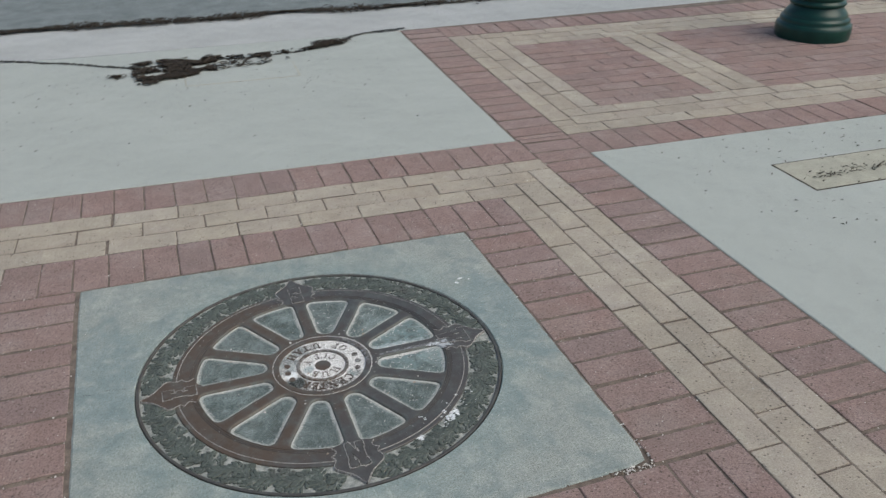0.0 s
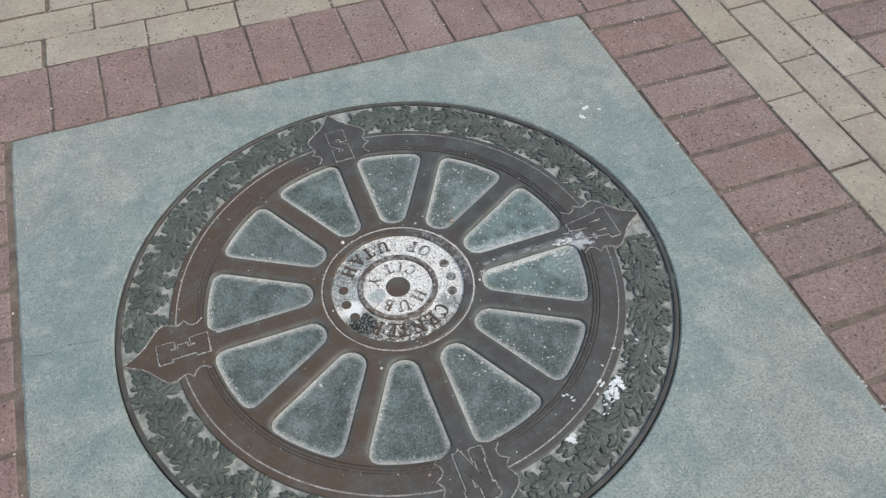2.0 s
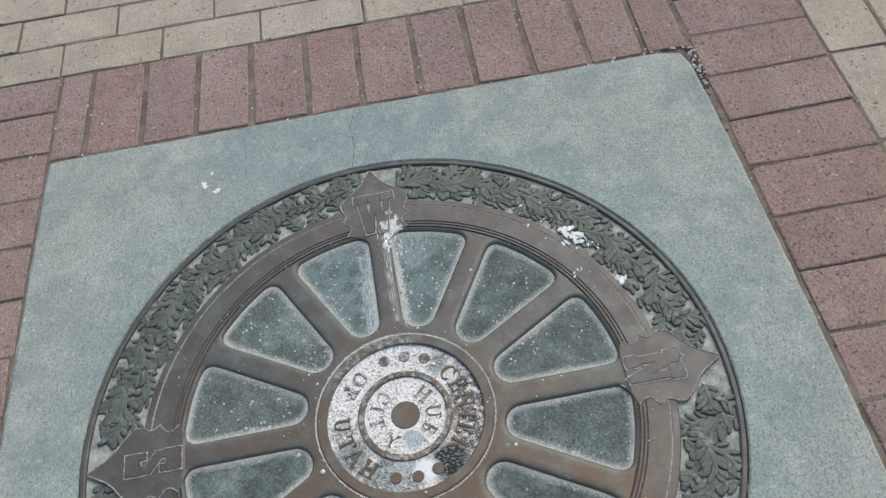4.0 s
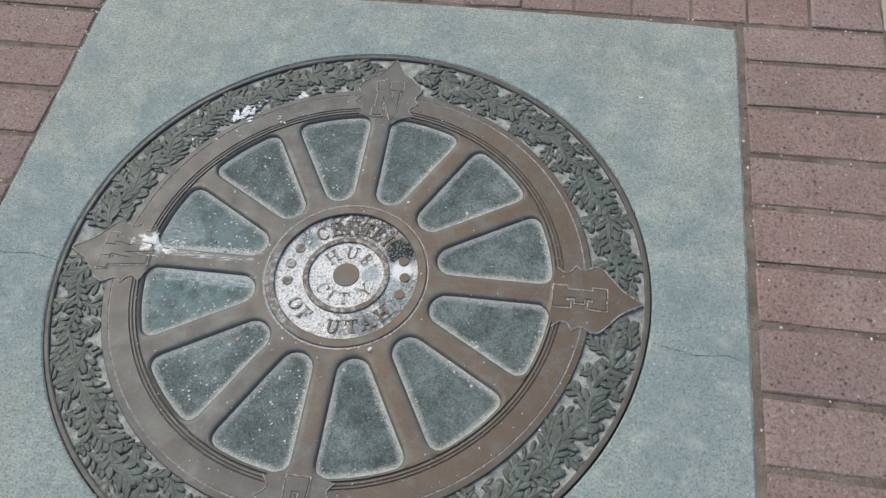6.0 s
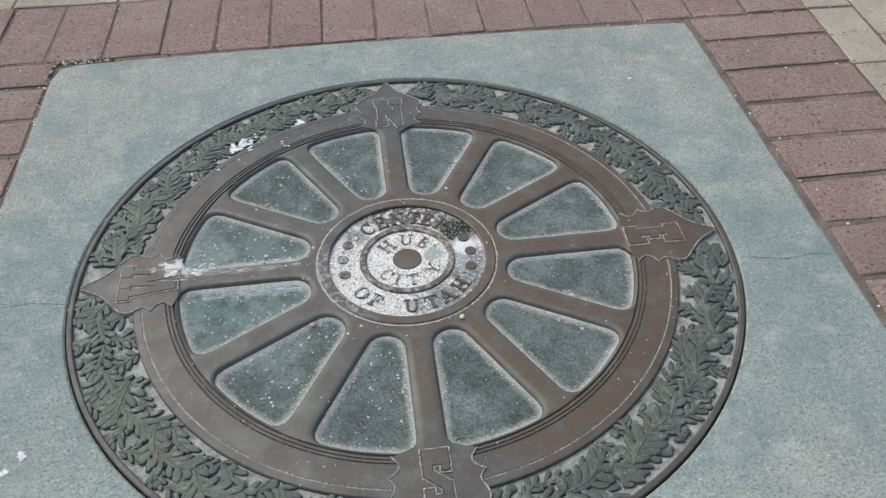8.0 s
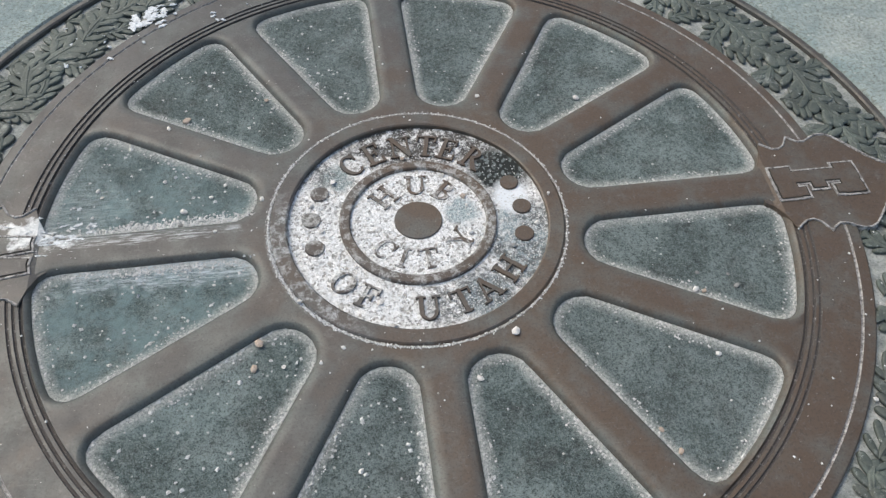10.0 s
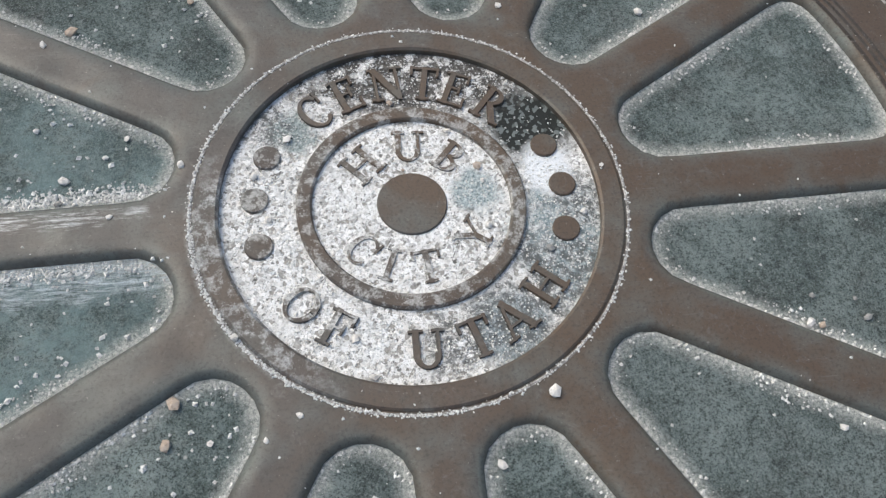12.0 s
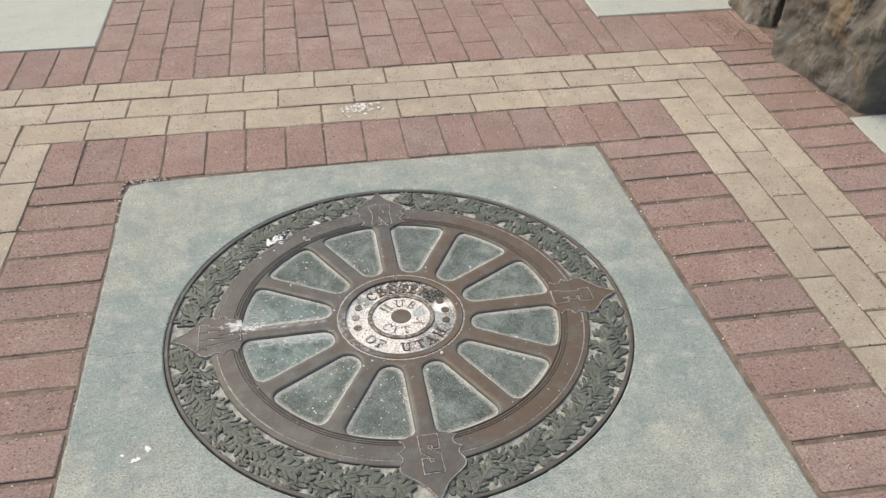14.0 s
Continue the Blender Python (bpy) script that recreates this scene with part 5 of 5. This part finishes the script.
def lamp_post(x, y):
    """Green cast lamp post: stepped round base, moulded collar, fluted shaft."""
    lp = tagged(empty("lamp_post", x, y, 0), "dark green painted cast-iron lamp post with a round stepped base", "lamp post")

    def ring(name, prof, segs=64, flutes=0):
        t = revolve(prof, segs)
        if flutes:
            t.v = [(px * (1 - 0.05 * (0.5 + 0.5 * math.cos(flutes * math.atan2(py, px)))), py * (1 - 0.05 * (0.5 + 0.5 * math.cos(flutes * math.atan2(py, px)))), pz) for px, py, pz in t.v]
        part(name, t.mesh(name, M_GREEN, True), lp)
    ring("base", [(0.205, -0.01), (0.209, 0.020), (0.210, 0.062), (0.206, 0.078), (0.196, 0.086), (0.190, 0.088), (0.192, 0.100), (0.190, 0.112), (0.180, 0.118), (0.176, 0.121), (0.176, 0.132), (0.164, 0.150), (0.150, 0.165), (0.143, 0.180)])
    ring("collar", [(0.143, 0.180), (0.152, 0.186), (0.155, 0.196), (0.151, 0.206), (0.140, 0.210), (0.136, 0.216), (0.141, 0.222), (0.144, 0.232), (0.140, 0.242), (0.130, 0.246), (0.134, 0.262), (0.146, 0.280), (0.152, 0.300), (0.147, 0.322), (0.128, 0.345), (0.119, 0.37)])
    ring("shaft", [(0.119, 0.37), (0.106, 0.45), (0.092, 0.62), (0.079, 0.9), (0.072, 1.6), (0.062, 3.0), (0.000, 3.02)], 96, 16)
    return lp


lamp_post(-3.40, -2.215)


BREAK = [(1.9, -3.50), (1.07, -3.31), (0.69, -3.10), (0.35, -2.88), (0.12, -2.95), (-0.20, -2.90), (-0.53, -2.93), (-0.68, -3.01), (-0.76, -3.07), (-0.94, -3.19), (-1.21, -3.22)]
ROADSIDE = [(2.4, -4.03), (1.13, -3.97), (0.75, -3.96), (0.31, -3.92), (-0.2, -3.88), (-0.58, -3.90), (-1.13, -3.82), (-1.66, -3.80), (-3.5, -3.74)]


def along(line, t):
    t *= len(line) - 1
    i = min(int(t), len(line) - 2)
    f = t - i
    return line[i][0] + (line[i + 1][0] - line[i][0]) * f, line[i][1] + (line[i + 1][1] - line[i][1]) * f


def litter():
    """Dark leaf litter and soil along the broken edge of the panel and the road's edge."""
    s = Soup()
    q = random.Random(9)
    places = []
    for _ in range(3400):
        x = q.triangular(-0.10, 0.40, 0.24)
        f = (x + 0.10) / 0.50
        places.append((x, -2.97 + (0.22 + 0.20 * f) * q.random() ** 1.2 + q.gauss(0, 0.016), 1.15))
    for _ in range(1100):
        x = q.uniform(-0.42, 0.05)
        places.append((x, -2.93 + 0.20 * q.random() ** 2.2 + q.gauss(0, 0.012), 0.7))
    for _ in range(700):
        x, y = along(BREAK[5:9], q.random())
        places.append((x + q.gauss(0, 0.02), y + q.gauss(0, 0.020), 0.9))
    places = [p for p in places if noise.noise(Vector((p[0] * 9, p[1] * 14, 3))) > -0.08 + 0.3 * max(0.0, -p[0])]
    for _ in range(420):
        places.append((q.gauss(-0.70, 0.045), -3.03 + q.gauss(0, 0.025), 0.9))
    for _ in range(240):
        places.append((q.triangular(-3.0, -1.4, -2.6), q.uniform(-0.98, 0.3), 0.35))
    for _ in range(130):
        places.append((q.uniform(-2.5, -1.95), -0.50 + abs(q.gauss(0, 0.03)) * -1, 0.5))
    for _ in range(200):
        places.append((q.uniform(-1.0, 2.0), q.triangular(-2.9, -1.4, -2.5), 0.32))
    for _ in range(60):
        places.append((q.gauss(0.48, 0.026), q.gauss(-2.76, 0.014), 0.8))
    for _ in range(3400):
        x, y = along(ROADSIDE, q.random())
        places.append((x, y + q.gauss(0.0, 0.055) * (0.6 + noise.noise(Vector((x * 2.5, 0, 5)))), 1.1))
    for x, y, k in places:
        a, L, w = q.uniform(0, 6.28), q.uniform(0.006, 0.028) * k, q.uniform(0.002, 0.010) * k
        c, d = math.cos(a), math.sin(a)
        z = 0.002 + q.uniform(0, 0.010)
        pts = [(-L, 0, 0), (0, -w, 0.003), (L, 0, q.uniform(0, 0.006)), (0, w, 0.004)]
        s.add([(x + u * c - v * d, y + u * d + v * c, z + h) for u, v, h in pts], [(0, 1, 2), (0, 2, 3)])
    return tagged(new("leaf_litter", s.mesh("leaf_litter", M_LITTER)), "dark damp leaf litter along the broken concrete and kerb", "leaf litter", kind="stuff")


vs, fs = hairline(BREAK, 0.022, 0.0022, 31, 0.5)
tagged(new("broken_joint", mesh("broken_joint", vs, fs, M_GAP)), "dark dirt-filled crack across the concrete panel", "crack", kind="stuff")
vs, fs = hairline(ROADSIDE, 0.030, 0.0012, 32, 0.6)
tagged(new("road_edge_dirt", mesh("road_edge_dirt", vs, fs, M_LITTER)), "dark dirt along the edge of the road", "dirt", kind="stuff")
litter()

# ---------------------------------------------------------------- paving bricks, each a piece of its own
def brick_mesh(name, seed, m):
    """Unit 0.2 x 0.1 m paver with worn, uneven edges and rounded corners."""
    q = random.Random(seed)
    hx, hy = 0.0997, 0.0496
    plan = [(-1, -0.95), (-0.975, -1), (-0.35, -1), (0.3, -1), (0.975, -1), (1, -0.95), (1, 0.95), (0.975, 1), (0.35, 1), (-0.3, 1), (-0.975, 1), (-1, 0.95)]
    n = len(plan)
    wear = [q.uniform(0.0, 0.0019) for _ in plan]
    vs = []
    for ins, z in ((0.0, -0.014), (0.0005, -0.0016), (0.0024, 0.0)):
        for (sx, sy), j in zip(plan, wear):
            d = ins + j * (0.5 if z < -0.005 else 1.0) + q.uniform(0, 0.0008)
            vs.append((sx * (hx - d), sy * (hy - d), z + (q.uniform(-0.0009, 0.0004) if z > -0.003 else 0)))
    fs = [(j * n + k, j * n + (k + 1) % n, (j + 1) * n + (k + 1) % n, (j + 1) * n + k) for j in range(2) for k in range(n)]
    fs.append(tuple(2 * n + k for k in range(n)))
    # side walls take the dark colour: dirt plus painted joint shade
    return mesh(name, vs, fs, [m, M_JOINT], [1] * n + [0] * (n + 1))


BRICKS = {"red": [brick_mesh("brick", k, M_RED) for k in range(10)], "tan": [brick_mesh("brick", 20 + k, M_TAN) for k in range(10)]}
lay = random.Random(77)
PALE, EARTH = [], []  # grains that collect along the joints


def brick(parent, kind, x, y, along_x, length=0.2, width=0.1, gap=0.0):
    ob = part("brick", BRICKS[kind][lay.randrange(10)], parent)
    px, py = paved(x, y)
    ob.location = (px, py, lay.uniform(-0.0018, 0.0006))
    hx, hy = (length / 2, width / 2) if along_x else (width / 2, length / 2)
    (ax, ay), (bx, by) = paved(x - hx, y), paved(x + hx, y)
    (cx, cy), (dx, dy) = paved(x, y - hy), paved(x, y + hy)
    span_x, span_y = math.hypot(bx - ax, by - ay), math.hypot(dx - cx, dy - cy)
    turn = math.atan2(by - ay, bx - ax) if along_x else math.atan2(dy - cy, dx - cx)
    ob.rotation_euler = (lay.gauss(0, 0.005), lay.gauss(0, 0.004), turn + lay.gauss(0, 0.006) + (math.pi if lay.random() < 0.5 else 0))
    if math.hypot(px, py) < 1.75:
        for _ in range(22):
            u, v = (lay.choice((-1, 1)), lay.uniform(-1, 1)) if lay.random() < 0.35 else (lay.uniform(-1, 1), lay.choice((-1, 1)))
            ex, ey = paved(x + u * hx + lay.gauss(0, 0.004), y + v * hy + lay.gauss(0, 0.004)) if along_x else paved(x + v * hx + lay.gauss(0, 0.004), y + u * hy + lay.gauss(0, 0.004))
            (PALE if lay.random() < 0.22 else EARTH).append((ex, ey, -0.0034, lay.choice((0.0016, 0.0022, 0.0030, 0.0040, 0.0055))))
    ob.scale = ((span_x if along_x else span_y) / 0.2, ((span_y if along_x else span_x) - gap) / 0.1, 1)


def course(parent, kind, x0, y0, x1, y1, pitch, joint=None, soldier=False, gap=0.0):
    """Bricks in one straight course inside a rectangle, with a joint at the given place; soldier: set across it."""
    horizontal = (x1 - x0) > (y1 - y0)
    lo, hi = (x0, x1) if horizontal else (y0, y1)
    mid = (y0 + y1) / 2 if horizontal else (x0 + x1) / 2
    depth = (y1 - y0) if horizontal else (x1 - x0)
    if joint is None:
        joint = lo
    least = 0.3 * pitch
    cuts = [lo]
    c = joint + pitch * math.ceil((lo + least - joint) / pitch)
    while c < hi - least:
        cuts.append(c + (lay.gauss(0, 0.0015) if soldier else lay.gauss(0, 0.003)))
        c += pitch
    cuts.append(hi)
    for a, b in zip(cuts, cuts[1:]):
        m = (a + b) / 2
        if soldier:
            brick(parent, kind, m if horizontal else mid, mid if horizontal else m, not horizontal, depth, b - a, gap)
        else:
            brick(parent, kind, m if horizontal else mid, mid if horizontal else m, horizontal, b - a, depth, 0.0012)


def paving(label):
    return tagged(empty("brick_paving"), label, "paving", kind="structure")


SOLDIER, STRETCHER = 0.1045, 0.208
ring_red = paving("red brick border laid round the concrete slab")
course(ring_red, "red", XW[1], YN[0] + 0.012, XE[1], YN[1], 0.1030, -0.518, True)
course(ring_red, "red", XW[1], YS[1], XE[1], YS[0], 0.1030, 0.513, True)
course(ring_red, "red", XW[1], YS[0], XW[0], YN[0] + 0.010, 0.1035, -0.205, True, 0.0066)
course(ring_red, "red", XE[0] + 0.007, YS[0], XE[1], YN[0] + 0.010, 0.1030, 0.404, True, 0.0066)
ring_tan = paving("buff brick frame of three courses round the red border")
for k in range(3):  # outer course first; the north and south courses run through the corners
    def edges(side):
        w = (side[2] - side[1]) / 3
        return side[2] - k * w, side[2] - (k + 1) * w
    (no, ni), (so, si), (eo, ei), (wo, wi) = edges(YN), edges(YS), edges(XE), edges(XW)
    course(ring_tan, "tan", wo, ni, eo, no, 0.2105, (-0.112, -0.007, -0.314)[k])
    course(ring_tan, "tan", wo, so, eo, si, 0.2055, (0.289, 0.202, 0.308)[k])
    course(ring_tan, "tan", wo, si, wi, ni, 0.2030, (-0.195, -0.283, -0.183)[k])
    course(ring_tan, "tan", ei, si, eo, ni, STRETCHER, (0.389, 0.282, 0.396)[k])
outer = paving("outer red brick course beside the concrete panels")
course(outer, "red", XW[3], YS[3], XW[2], YN[2], 0.1065, -0.084, True, 0.0066)
course(outer, "red", XE[2], YS[3], XE[3], YN[2], SOLDIER, None, True, 0.0066)
course(outer, "red", XW[2], YS[3], XE[2], YS[2], 0.1060, 0.074, True)
course(outer, "red", -5.9, YN[2], -0.79, 1.422, SOLDIER, -0.79, True)
course(outer, "red", 0.845, YN[2], XE[3], 1.437, SOLDIER, None, True)
north = paving("red brick path running away from the slab")
for k in range(16):
    x = -0.788 + k * 0.1053
    course(north, "red", x, YN[2] + 0.002, min(x + 0.1053, 0.843), 3.95, STRETCHER, YN[2] + (0.04, 0.148)[k % 2] + 0.012 * math.sin(k * 2.3))
strip = paving("red and buff brick strip beside the concrete panel")
court = paving("buff and red brick panels beside the lamp post")
course(court, "red", XW[3], KERB, -1.090, YS[3], SOLDIER, None, True, 0.0066)
for row in range(18):
    y = YS[3] - (row + 0.5) * 0.1062
    brick(strip, "red", strip_x(0.109, y), y, True, strip_x(0.209, y) - strip_x(0.006, y), 0.1062, 0.0066)
    for k in range(3 if row % 2 == 0 else 0):
        a, b = strip_x(0.213 + 0.1 * k, y - 0.0531), strip_x(0.312 + 0.1 * k, y - 0.0531)
        brick(strip, "tan", (a + b) / 2, y - 0.0531, False, 0.2124, b - a, 0.0012)
course(court, "red", -4.4, YS[3], XW[3], -1.086, SOLDIER, XW[3], True)
bx, by = XW[3], YS[3]
cw = 0.1
for k in range(3):
    course(court, "tan", -4.4, by - (k + 1) * cw, bx - k * cw, by - k * cw, STRETCHER, bx + (0.0, 0.1, 0.05)[k])
    course(court, "tan", bx - (k + 1) * cw, -2.98 + k * cw, bx - k * cw, by - (k + 1) * cw, STRETCHER, by + (0.04, 0.12, 0.08)[k])
    course(court, "tan", -4.4, -2.98 + k * cw, bx - (k + 1) * cw, -2.98 + (k + 1) * cw, STRETCHER, bx + (0.02, 0.1, 0.16)[k])
    course(court, "tan", -2.52 + k * cw, -2.98 + 3 * cw, -2.52 + (k + 1) * cw, by - 3 * cw, STRETCHER, by + (0.06, 0.16, 0.02)[k])
course(court, "red", -4.4, KERB, bx, -2.985, SOLDIER, None, True)
field = paving("red brick field beside the lamp post")
y = -2.98 + 3 * cw
k = 0
while y < by - 3 * cw - 0.05:
    course(field, "red", -2.52 + 3 * cw, y, bx - 3 * cw, y + 0.1, STRETCHER, bx + 0.104 * (k % 2))
    course(field, "red", -4.4, y, -2.52, y + 0.1, STRETCHER, -2.52 + 0.104 * (k % 2))
    y += 0.1
    k += 1
tagged(new("joint_grit", crumbs(PALE, 51).mesh("joint_grit", M_STONE)), "pale grit along the joints of the brick paving", "grit", kind="stuff")
tagged(new("joint_debris", crumbs(EARTH, 52).mesh("joint_debris", M_DEBRIS)), "brown crumbs of earth and leaf along the brick joints", "debris", kind="stuff")
